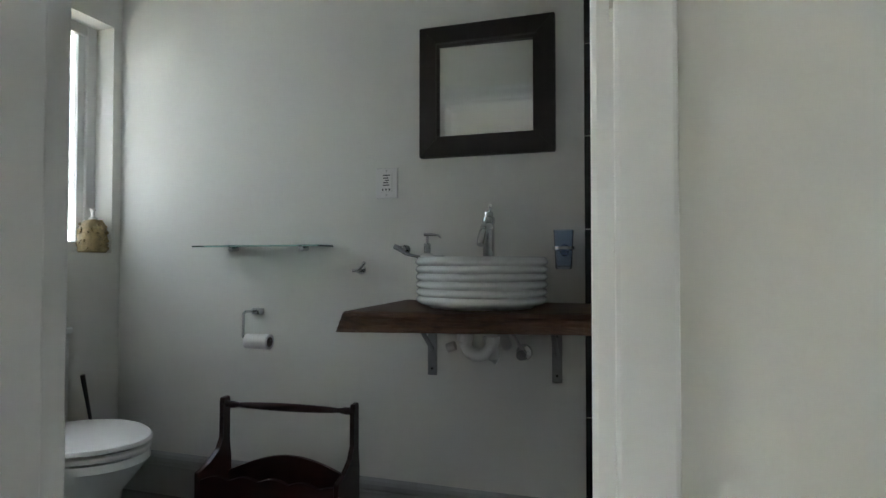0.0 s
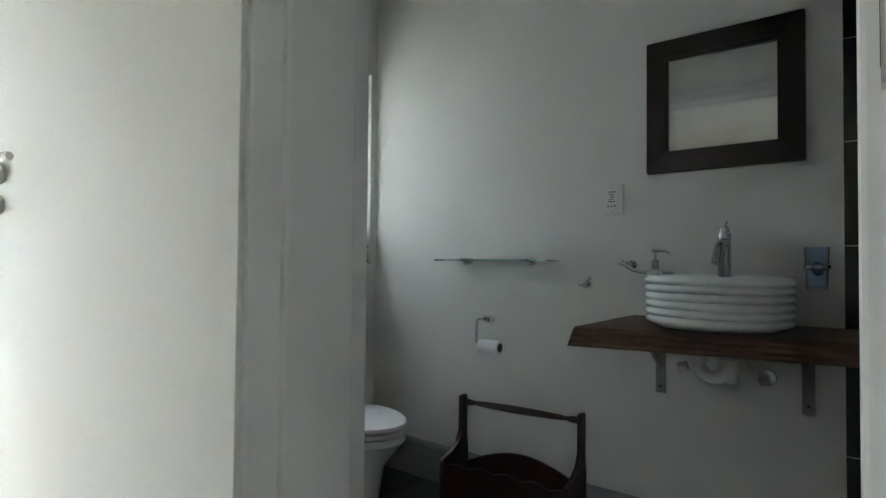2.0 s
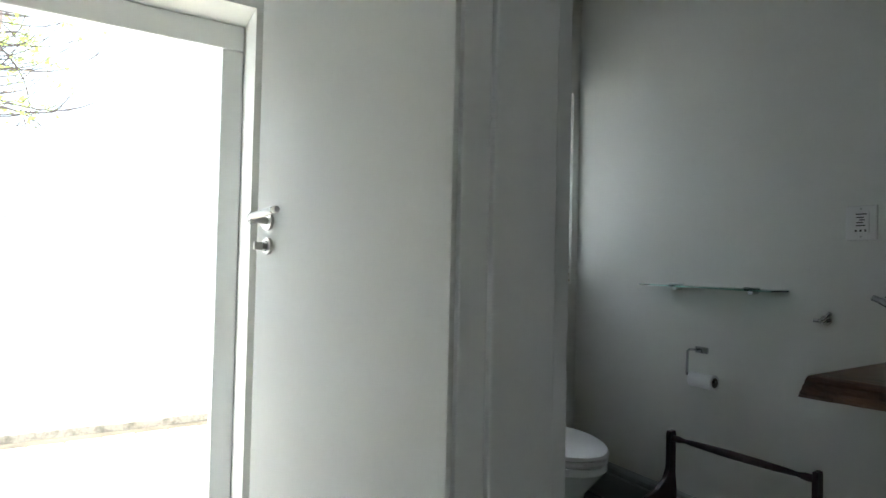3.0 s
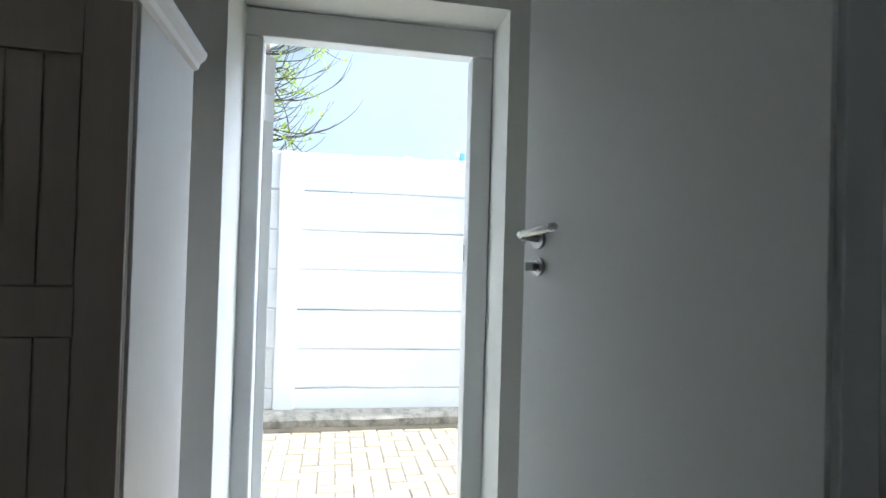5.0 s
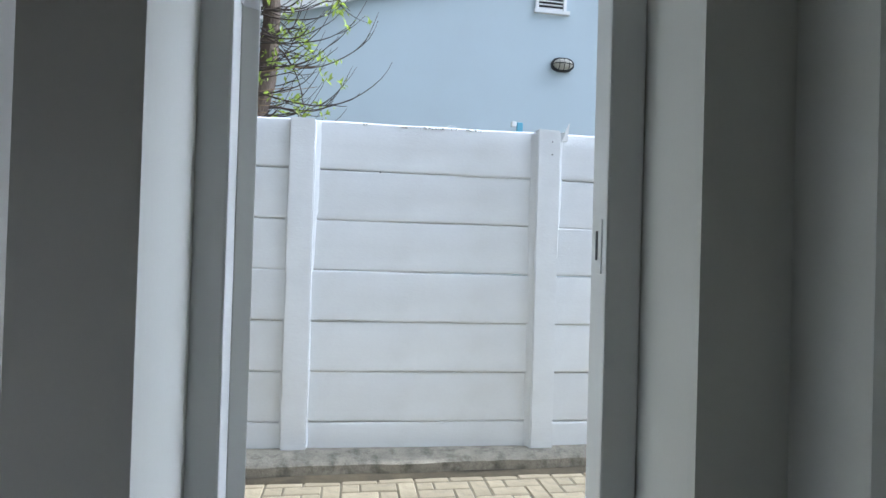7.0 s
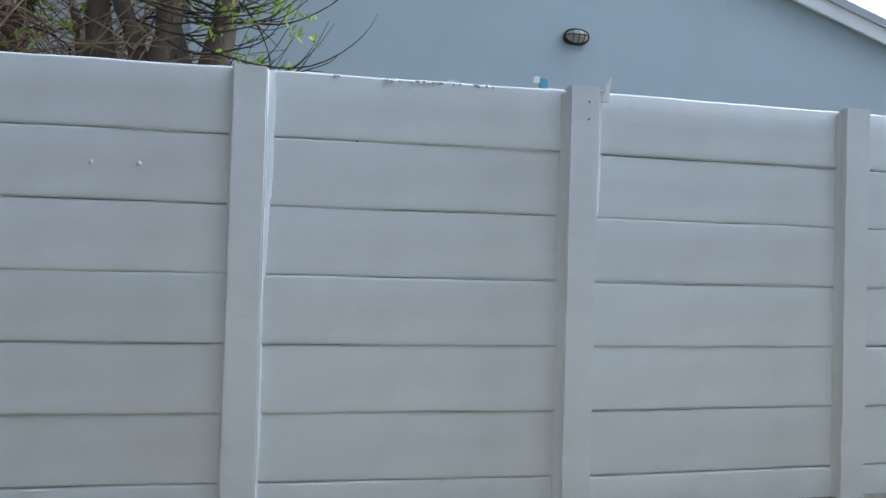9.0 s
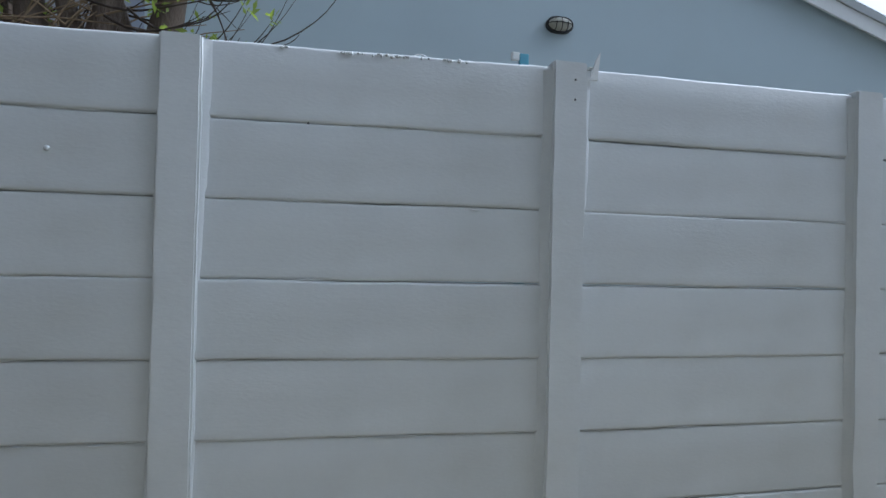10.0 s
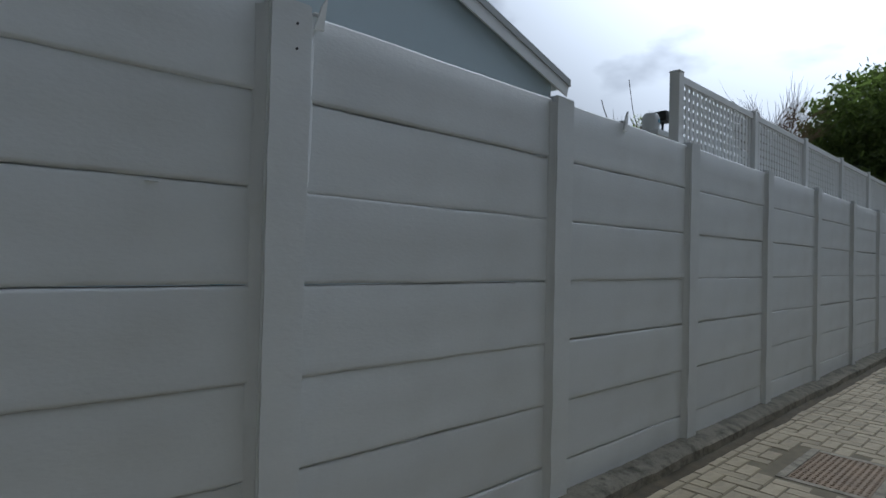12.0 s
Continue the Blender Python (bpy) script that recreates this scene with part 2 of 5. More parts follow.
def lathe(profile, n=48, bm=None, sx=1.0, sy=1.0, cx=0.0, cy=0.0):
    """Turns (radius, z) pairs about the z axis."""
    b = bm or bmesh.new()
    rings = []
    for r, z in profile:
        if r < 1e-5:
            rings.append([b.verts.new((cx, cy, z))])
        else:
            rings.append([b.verts.new((cx + sx * r * math.cos(2 * math.pi * k / n), cy + sy * r * math.sin(2 * math.pi * k / n), z)) for k in range(n)])
    for ra, rb in zip(rings, rings[1:]):
        for k in range(n):
            j = (k + 1) % n
            f = [ra[0]] if len(ra) == 1 else [ra[k], ra[j]]
            f += [rb[0]] if len(rb) == 1 else [rb[j], rb[k]]
            if len(f) > 2:
                b.faces.new(f)
    return b


def extrude_outline(pts, axis, a, b_):
    """A slab: the outline pts, drawn in the two other axes, from a to b_ along axis."""
    bm = bmesh.new()

    def put(p, v):
        return (v, p[0], p[1]) if axis == "x" else (p[0], v, p[1]) if axis == "y" else (p[0], p[1], v)
    lo = [bm.verts.new(put(p, a)) for p in pts]
    hi = [bm.verts.new(put(p, b_)) for p in pts]
    n = len(pts)
    bm.faces.new(lo)
    bm.faces.new(hi[::-1])
    for k in range(n):
        bm.faces.new((lo[k], hi[k], hi[(k + 1) % n], lo[(k + 1) % n]))
    return bm


# ---------------------------------------------------------------- the plan
FL = 0.09          # inside floor
GZ = 0.05          # top of the paving
YI, YO = -2.32, -2.10     # exterior wall, inside and outside faces
YP = -2.385        # its thicker inside face in the passage
XC = 1.04          # corridor face of the bathroom partition
XB = 1.335         # bathroom face of the partition
XW = 2.60          # bathroom wall with the basin
H = 2.80           # ceiling

# floors and ground
structure("ground", block(-400, 400, -400, 400, -0.4, -0.02), M_soil, "bare sandy ground around the houses")
structure("floor", block(-2.6, XB, -7.4, YO - 0.02, -0.02, FL), M_floor, "plain unseen floor of the passage, kept pale to bounce light")
structure("floor_bathroom", block(XB, XW + 0.2, -5.7, YI, -0.02, FL - 0.006), M_grout, "bathroom floor bed with pale grout")

# exterior wall with the exit and the bathroom window
EX0, EX1, EXT = -0.104, 0.850, 2.215
WX0, WX1, WZ0, WZ1 = 1.62, 2.555, 1.165, 2.205
b = block(-2.8, EX0, YP, YO, -0.02, 3.0)
block(EX1, XB - 0.1, YP, YO, -0.02, 3.0, bm=b)
block(XB - 0.1, WX0, YI, YO, -0.02, 3.0, bm=b)
block(WX1, XW + 3.2, YI, YO, -0.02, 3.0, bm=b)
block(EX0, EX1, YP, YO, EXT, 3.0, bm=b)
merge(b, extrude_outline([(EX0, YP + 0.001), (EX0 + 0.024, -2.178), (EX0, -2.178)], "z", FL, EXT))
block(WX0, WX1, YI, YO, WZ1, 3.0, bm=b)
block(WX0, WX1, YI, YO, -0.02, WZ0, bm=b)
structure("wall_exterior", b, M_plaster, "off-white plastered outside wall with door and window openings")
# partition with the bathroom doorway
BY0, BY1, BZT = -4.565, -3.53, 2.17
LW0, LW1, LZ0, LZ1 = -7.1, -6.05, 0.95, 2.05      # unseen opening, added to let sun into the passage
b = block(XC, XB, -7.4, LW0, FL, H)
block(XC, XB, LW1, BY0, FL, H, bm=b)
block(XC, XB, LW0, LW1, FL, LZ0, bm=b)
block(XC, XB, LW0, LW1, LZ1, H, bm=b)
block(XC, XB, BY1, YP, FL, H, bm=b)
block(XC, XB, BY0, BY1, BZT, H, bm=b)
structure("wall_partition", b, M_plaster, "off-white plastered wall between passage and bathroom")
structure("wall_bathroom", block(XW, XW + 0.2, -5.7, YI, FL, H), M_plaster, "off-white plastered bathroom wall")
structure("wall_bathroom_end", block(XB, XW, -5.7, -5.5, FL, H), M_plaster, "off-white plastered end wall")
structure("wall_passage_left", block(-2.8, -2.6, -7.4, YP, FL, H), M_plaster, "off-white plastered passage wall")
structure("wall_passage_end", block(-2.6, XC, -7.6, -7.4, FL, H), M_plaster, "off-white plastered end wall")
structure("ceiling", block(-2.8, XW + 0.2, -7.6, YO, H, H + 0.1), M_ceiling, "flat white ceiling")
# roof over the house, with its eave along the alley
def slope(x0, x1, y1):
    """A stretch of the roof from the eave back to y1."""
    k = (4.6 - 3.02) / (9.5 - 1.85)
    z1 = 3.02 + k * (-1.85 - y1)
    m = bmesh.new()
    vs = [m.verts.new(p) for p in ((x0, -1.85, 3.02), (x1, -1.85, 3.02), (x1, y1, z1), (x0, y1, z1), (x0, -1.85, 3.12), (x1, -1.85, 3.12), (x1, y1, z1 + 0.12), (x0, y1, z1 + 0.12))]
    for f in ((0, 1, 2, 3), (7, 6, 5, 4), (0, 4, 5, 1), (1, 5, 6, 2), (2, 6, 7, 3), (3, 7, 4, 0)):
        m.faces.new([vs[i] for i in f])
    return m


# cut short at the back so that sun reaches the added passage opening
structure("roof_wing", slope(1.4, 14, -5.75), M_roof, "grey sheet roof over the wing along the alley")
b = slope(-3.0, 1.4, -9.5)
structure("roof_house", b, M_roof, "grey sheet roof over the house")
structure("wall_exterior_east", block(XW + 3.2, 14, -2.33, -2.13, -0.02, 3.0), M_plaster, "plain plastered outside wall")


# ---------------------------------------------------------------- exit door
def exit_door():
    d = thing("door_1", 0, -2.18, FL, label="white exit door standing open outwards in its frame", category="door", kind="structure")
    y0, y1 = 0.0, 0.078
    xl, xr = -0.018, 0.765
    for x0, x1 in ((EX0 + 0.003, xl), (xr, EX1 - 0.002)):
        b = block(x0, x1, y0, y1, 0, 2.018, 0.006)
        part("frame_post", b, M_gloss, d, "white gloss door frame post")
    part("frame_head", block(EX0 + 0.002, EX1 - 0.002, y0, y1, 2.020, EXT - FL - 0.002, 0.006), M_gloss, d)
    part("threshold", block(xl + 0.002, xr - 0.002, y0 - 0.06, y1 + 0.05, -0.02, 0.012, 0.004), M_kerb, d, "worn concrete threshold")
    leaf = part("door_leaf", block(0.003, 0.77, -0.040, 0.0, 0.02, 1.975, 0.003), M_door, d, "white painted door leaf")
    leaf.matrix_basis = pose(xl + 0.002, y1 - 0.012, 0, 0, 0, 120)
    for z in (0.25, 1.775):
        hb = tube([(-0.004, 0.006, z - 0.05), (-0.004, 0.006, z + 0.05)], 0.006, 8)
        block(0.0005, 0.0028, -0.034, 0.004, z - 0.05, z + 0.05, bm=hb)
        for q in (-0.032, 0.0, 0.032):
            block(-0.001, 0.0005, -0.022, -0.014, z + q - 0.004, z + q + 0.004, bm=hb)
        part("hinge", hb, M_trim, leaf, "pale painted butt hinge")
    sp = block(xr - 0.003, xr - 0.0005, 0.02, 0.06, 1.19, 1.31, 0.0008)
    st = part("strike_plate", sp, M_gloss, d, "painted strike plate")
    part("latch_hole", block(xr - 0.0042, xr - 0.0031, 0.036, 0.046, 1.22, 1.285), M_rubber, st)


exit_door()


def lever_set(leaf, z, x, y, sgn):
    """Lever on a rose, and a thumb-turn below it, on a face that looks along sgn * y."""
    lz, z = z, z - 0.012
    rose = part("rose", extrude_outline([(x + 0.026 * math.cos(a), z + 0.026 * math.sin(a)) for a in np.linspace(0, 2 * math.pi, 28)[:-1]], "y", y, y + sgn * 0.009), M_steel, leaf, "round brushed steel rose", True)
    b = tube([(x, y, z), (x, y + sgn * 0.04, z + 0.004), (x, y + sgn * 0.064, lz - 0.003)], 0.0105, 14)
    part("spindle_neck", b, M_steel, rose, smooth=True)
    z = lz
    b = tube([(x + 0.014, y + sgn * 0.058, z - 0.003), (x + 0.011, y + sgn * 0.058, z - 0.002), (x - 0.123, y + sgn * 0.052, z + 0.015), (x - 0.127, y + sgn * 0.052, z + 0.0155)], (0.0085, 0.0105, 0.0105, 0.0085), 16)
    part("lever", b, M_steel, leaf, "brushed steel lever handle", True)
    part("lever_collar", tube([(x - 0.105, y + sgn * 0.0528, z + 0.0132), (x - 0.113, y + sgn * 0.0524, z + 0.0141)], 0.0113, 16), M_chrome, leaf, smooth=True)
    part("wire_loop", tube([(x - 0.004 + 0.002 * math.cos(a), y + sgn * (0.058 + 0.0125 * math.cos(a)), z - 0.006 + 0.019 * math.sin(a)) for a in np.linspace(0, 2 * math.pi, 24)], 0.0011, 6), M_chrome, leaf, "thin wire loop")
    z2 = z - 0.086
    r2 = part("turn_rose", extrude_outline([(x + 0.025 * math.cos(a), z2 + 0.025 * math.sin(a)) for a in np.linspace(0, 2 * math.pi, 28)[:-1]], "y", y, y + sgn * 0.009), M_steel, leaf, "round brushed steel rose", True)
    part("turn_ring", lathe([(0.013, 0), (0.016, 0), (0.016, 0.004), (0.013, 0.004), (0.013, 0)], 24), M_chrome, r2).matrix_basis = pose(x, y + sgn * 0.009, z2, -90 * sgn)
    b = tube([(x, y + sgn * 0.009, z2), (x, y + sgn * 0.022, z2)], 0.008, 12)
    block(x - 0.004, x + 0.004, y + sgn * 0.035 - 0.013, y + sgn * 0.035 + 0.013, z2 - 0.012, z2 + 0.012, 0.003, b)
    part("thumb_turn", b, M_steel, r2, "small steel thumb-turn", True)


# ---------------------------------------------------------------- bathroom door, folded back into the passage
def bathroom_door():
    d = thing("door_2", XC, -3.55, FL, label="white flush bathroom door folded back into the passage", category="door", kind="structure")
    top = BZT - FL
    # frame posts with a stop, local x runs through the wall
    for ya, yb, s in ((0.02, -0.012, -1), (-1.017, -0.969, 1)):
        lo, hi = min(ya, yb), max(ya, yb)
        b = block(-0.012, 0.062, lo, hi, 0, top - 0.04, 0.004)
        in0 = yb if s < 0 else yb + 0.027
        stop = in0 + s * 0.016 if s < 0 else in0 - 0.006
        block(0.062, XB - XC - 0.05, min(ya, stop), max(ya, stop), 0, top - 0.054, 0.006, b)
        block(XB - XC - 0.05, XB - XC + 0.006, min(ya, in0), max(ya, in0), 0, top - 0.04, 0.004, b)
        part("frame_post", b, M_gloss, d, "white gloss door frame post")
    b = block(-0.012, XB - XC + 0.006, -1.013, 0.02, top - 0.038, top + 0.004, 0.004)
    block(0.062, XB - XC - 0.05, -0.965, -0.03, top - 0.076, top - 0.0385, 0.003, b)
    part("frame_head", b, M_gloss, d)
    part("head_architrave", extrude_outline([(XB - XC + 0.007 + u, top - 0.072 + v) for u, v in ((0, 0), (0.012, 0), (0.021, 0.006), (0.026, 0.018), (0.026, 0.052), (0.032, 0.060), (0.032, 0.076), (0, 0.078))], "y", -1.08, 0.10), M_gloss, d, "white gloss architrave")
    sp = block(0.012, 0.04, -0.9692, -0.9655, 1.25, 1.40, 0.001)
    st = part("strike_plate", sp, M_steel, d, "steel strike plate")
    part("latch_hole", block(0.018, 0.032, -0.9658, -0.9648, 1.27, 1.385), M_rubber, st)
    leaf = thing("door_3", 1.012, -3.55, FL + 0.008, 106.6, "white painted flush door leaf with steel lever handle, standing open", "door", kind="structure")
    part("leaf", block(0.0, 0.796, -0.040, 0.0, 0, 2.02, 0.0025), M_door, leaf)
    lever_set(leaf, 1.293, 0.726, 0.0, 1)
    for z in (0.25, 1.75):
        part("hinge", tube([(-0.004, -0.042, z - 0.05), (-0.004, -0.042, z + 0.05)], 0.007, 10), M_steel, leaf)


bathroom_door()


# ---------------------------------------------------------------- passage cupboard
def cupboard():
    x1, y0, y1, top = -0.135, -3.09, -2.66, 1.862
    x0 = x1 - 0.90
    z = top - FL
    c = thing("cupboard", x1, y0, FL, label="tall pale cupboard with plank doors darkened for shade and moulded cornice", category="cupboard")
    w, d = x0 - x1, y1 - y0
    part("side_panel", block(-0.022, 0, 0.012, d, 0, z - 0.03, 0.002), M_cup, c, "smooth pale side panel")
    part("side_panel", block(w, w + 0.022, 0.012, d, 0, z - 0.03, 0.002), M_cup, c)
    part("back_panel", block(w + 0.022, -0.022, d - 0.012, d, 0, z - 0.03), M_cup, c)
    part("top_panel", block(w + 0.022, -0.022, 0.012, d - 0.012, z - 0.06, z - 0.032), M_cup, c)
    prof = [(0.0, 0.0), (0.012, 0.006), (0.016, 0.020), (0.030, 0.034), (0.034, 0.050), (0.0, 0.050)]
    corn = extrude_outline([(p[0], z - 0.05 + p[1]) for p in prof], "y", -0.034, d)
    part("cornice", corn, M_cup, c, "moulded cornice")
    front = extrude_outline([(-p[0], z - 0.05 + p[1]) for p in prof], "x", w - 0.03, 0.0)
    part("cornice", front, M_cup, c)
    for k in range(2):
        xa = -0.006 - 0.446 * k
        xb = xa - 0.438
        door = part("door", block(xb, xa, -0.004, 0.008, 0.07, z - 0.058, 0.0015), M_cup_shade, c, "ledged plank cupboard door, shade put into its colour")
        st = 0.085
        for s0, s1 in ((xa - st, xa), (xb, xb + st)):
            part("stile", block(s0, s1, -0.016, -0.0045, 0.07, z - 0.058, 0.002), M_cup_shade, door)
        for r0, r1 in ((0.07, 0.18), (1.06, 1.155), (z - 0.168, z - 0.058)):
            part("rail", block(xb + st + 0.001, xa - st - 0.001, -0.016, -0.0045, r0, r1, 0.002), M_cup_shade, door)
        n, span = 4, (xa - st) - (xb + st) - 0.006
        for i in range(n):
            p0 = xb + st + 0.003 + span * i / n
            for r0, r1 in ((0.183, 1.057), (1.158, z - 0.171)):
                part("plank", block(p0 + 0.0025, p0 + span / n - 0.0025, -0.0105, -0.0045, r0, r1, 0.0015), M_cup_shade, door)
    part("plinth", block(w, 0, 0.01, 0.03, 0, 0.07), M_cup_shade, c)


cupboard()


# ---------------------------------------------------------------- bathroom window
def bath_window():
    w = thing("window_1", WX0, -2.19, WZ0, label="white framed bathroom window with clear pane", category="window", kind="structure")
    W, Hh = WX1 - WX0, WZ1 - WZ0
    t = 0.05
    part("frame_post", block(0.001, t, -0.03, 0.03, 0.001, Hh - 0.001, 0.006), M_gloss, w)
    part("frame_post", block(W - t, W - 0.001, -0.03, 0.03, 0.001, Hh - 0.001, 0.006), M_gloss, w)
    part("frame_post", block(W / 2 - 0.025, W / 2 + 0.025, -0.03, 0.03, t, Hh - t, 0.006), M_gloss, w)
    part("frame_rail", block(t, W - t, -0.03, 0.03, 0.001, t, 0.006), M_gloss, w)
    part("frame_rail", block(t, W - t, -0.03, 0.03, Hh - t, Hh - 0.001, 0.006), M_gloss, w)
    for x0, x1 in ((t, W / 2 - 0.025), (W / 2 + 0.025, W - t)):
        sash = part("sash", block(x0, x0 + 0.035, -0.018, 0.018, t, Hh - t, 0.003), M_gloss, w)
        part("sash", block(x1 - 0.035, x1, -0.018, 0.018, t, Hh - t, 0.003), M_gloss, w)
        p = part("pane", block(x0 + 0.035, x1 - 0.035, -0.002, 0.002, t, Hh - t), M_pane, w)
        p.visible_shadow = False


bath_window()

# skirting in the bathroom: flat board with a rounded moulding on top
sk = [(0, 0.0), (-0.014, 0.0), (-0.014, 0.128), (-0.019, 0.133), (-0.016, 0.140), (-0.022, 0.150), (-0.023, 0.166), (-0.016, 0.178), (-0.006, 0.183), (0, 0.186)]
structure("baseboard", extrude_outline([(XW + p[0], FL + p[1]) for p in sk], "y", -4.405, YI), M_skirt, "painted skirting board with rounded top moulding")
structure("baseboard_window_side", extrude_outline([(YI + p[0], FL + p[1]) for p in sk], "x", XB, XW - 0.024), M_skirt, "painted skirting board under the window")


# ---------------------------------------------------------------- wall mirror
def wall_mirror():
    m = thing("wall_mirror", XW, -4.065, 1.522, label="square wall mirror in a wide dark wooden frame", category="mirror")
    w, h, f = 0.257, 0.500, 0.068
    for pts in (((-w, 0), (w, 0), (w - f, f), (-w + f, f)), ((-w, h), (-w + f, h - f), (w - f, h - f), (w, h)),
                ((-w, 0), (-w + f, f), (-w + f, h - f), (-w, h)), ((w, 0), (w, h), (w - f, h - f), (w - f, f))):
        b = extrude_outline(pts, "x", -0.030, -0.002)
        bmesh.ops.bevel(b, geom=list(b.edges), offset=0.003, segments=2, affect="EDGES")
        part("frame_rail", b, M_black, m, "dark stained frame rail")
    e = f - 0.002
    for x0, x1, z0, z1 in ((-w + e, w - e, e, e + 0.014), (-w + e, w - e, h - e - 0.014, h - e), (-w + e, -w + e + 0.014, e + 0.014, h - e - 0.014), (w - e - 0.014, w - e, e + 0.014, h - e - 0.014)):
        part("bead", block(-0.024, -0.006, x0, x1, z0, z1, 0.004), M_black, m)
    part("mirror_glass", block(-0.002, 0.002, -w + f, w - f, f, h - f), M_mirror, m, "silvered mirror glass").matrix_basis = pose(-0.012, 0, 0, 0, 0, 1.3)


wall_mirror()


# ---------------------------------------------------------------- basin, slab and what is under it
def worktop():
    t = thing("vanity_top", 2.335, -4.21, 0.978, label="thick live-edge dark wooden slab shelf under the basin", category="worktop")
    b = bmesh.new()
    n = 80
    outline = []
    for k in range(n + 1):
        y = 0.47 - 0.94 * k / n
        outline.append((-0.270 + 0.19 * (0.47 - y) + 0.009 * noise.noise(Vector((y * 5, 1.7, 0))) + 0.006 * noise.noise(Vector((y * 23, 4.2, 0))), y))
    rows = ((0.0, 0.012), (-0.005, 0.003), (-0.014, -0.001), (-0.022, 0.002), (-0.030, -0.006), (-0.039, -0.006), (-0.047, -0.013), (-0.054, -0.012), (-0.060, -0.016))
    grid = []
    for dz, dx in rows:
        grid.append([b.verts.new((x + dx + 0.008 * noise.noise(Vector((y * 14, dz * 40, 2))) + 0.004 * noise.noise(Vector((y * 40, dz * 160, 8))), y + (-0.010 if k == 0 else 0) * (1 + dz / 0.035), dz)) for k, (x, y) in enumerate(outline)])
    back = [[b.verts.new((0.263, outline[k][1] - (0.010 if k == 0 else 0), dz)) for k in (0, n)] for dz, dx in (rows[0], rows[-1])]
    for ra, rb in zip(grid, grid[1:]):
        for k in range(n):
            b.faces.new((ra[k], ra[k + 1], rb[k + 1], rb[k]))
    b.faces.new(grid[0] + [back[0][1], back[0][0]])
    b.faces.new(grid[-1] + [back[1][1], back[1][0]])
    b.faces.new([g[0] for g in grid] + [back[1][0], back[0][0]])
    b.faces.new([g[-1] for g in grid] + [back[1][1], back[0][1]])
    b.faces.new((back[0][0], back[0][1], back[1][1], back[1][0]))
    part("slab", b, M_wood, t, smooth=True)
    for y in (-3.854 + 4.21, -4.323 + 4.21):
        br = part("bracket", block(0.257, 0.263, y - 0.018, y + 0.018, -0.285, -0.061, 0.002), M_dull, t, "painted steel shelf bracket")
        part("bracket_arm", block(-0.02, 0.255, y - 0.015, y + 0.015, -0.0665, -0.0605), M_dull, br)
        part("brace", tube([(0.254, y, -0.185), (0.09, y, -0.068)], 0.009, 8), M_dull, br)
        for z in (-0.26, -0.12):
            part("screw", tube([(0.2575, y, z), (0.254, y, z)], 0.005, 8), M_rubber, br)


worktop()


def basin():
    a = thing("basin", 2.362, -4.100, 0.9785, label="round ribbed white ceramic vessel basin on the slab", category="basin")
    prof = [(0.0, 0.0), (0.172, 0.0), (0.174, 0.007), (0.196, 0.009), (0.203, 0.012)]
    hgt, n = 0.163, 6
    for i in range(n):
        z0 = 0.013 + (hgt - 0.017) * i / n
        d = (hgt - 0.017) / n
        for q in range(7):
            u = q / 7
            prof.append((0.205 + 0.0105 * math.sin(math.pi * u) ** 0.8 + 0.003 * i / n, z0 + d * u))
    prof += [(0.212, hgt - 0.003), (0.207, hgt), (0.200, hgt - 0.003), (0.192, hgt - 0.03), (0.178, 0.05), (0.14, 0.026), (0.03, 0.018), (0.0, 0.018)]
    bowl = part("bowl", lathe(prof, 96), M_ceramic, a, smooth=True)
    part("waste", lathe([(0.0, 0.0195), (0.028, 0.0195), (0.03, 0.017), (0.0, 0.017)], 20), M_chrome, bowl)


basin()


def tap():
    t = thing("tap", 2.545, -4.085, 0.9785, label="tall chrome mixer tap standing behind the basin", category="tap")
    part("base", lathe([(0.0, 0), (0.03, 0), (0.03, 0.006), (0.024, 0.011), (0.0, 0.011)], 28), M_chrome, t, smooth=True)
    b = lathe([(0.021, 0.01), (0.021, 0.285), (0.0225, 0.288), (0.0225, 0.302), (0.020, 0.309), (0.0, 0.31)], 28)
    part("body", b, M_chrome, t, smooth=True)
    part("spout", tube([(-0.016, 0, 0.275), (-0.05, 0.002, 0.268), (-0.09, 0.004, 0.235), (-0.105, 0.005, 0.205)], (0.018, 0.017, 0.0155, 0.0145), 16), M_chrome, t, smooth=True)
    lev = part("lever", lathe([(0.0, 0.31), (0.017, 0.311), (0.017, 0.326), (0.010, 0.331), (0.0, 0.332)], 20), M_chrome, t, smooth=True)
    part("lever_pin", tube([(0.0, -0.004, 0.325), (-0.012, -0.008, 0.343), (-0.03, -0.012, 0.349)], 0.0045, 10), M_chrome, lev, smooth=True)


tap()


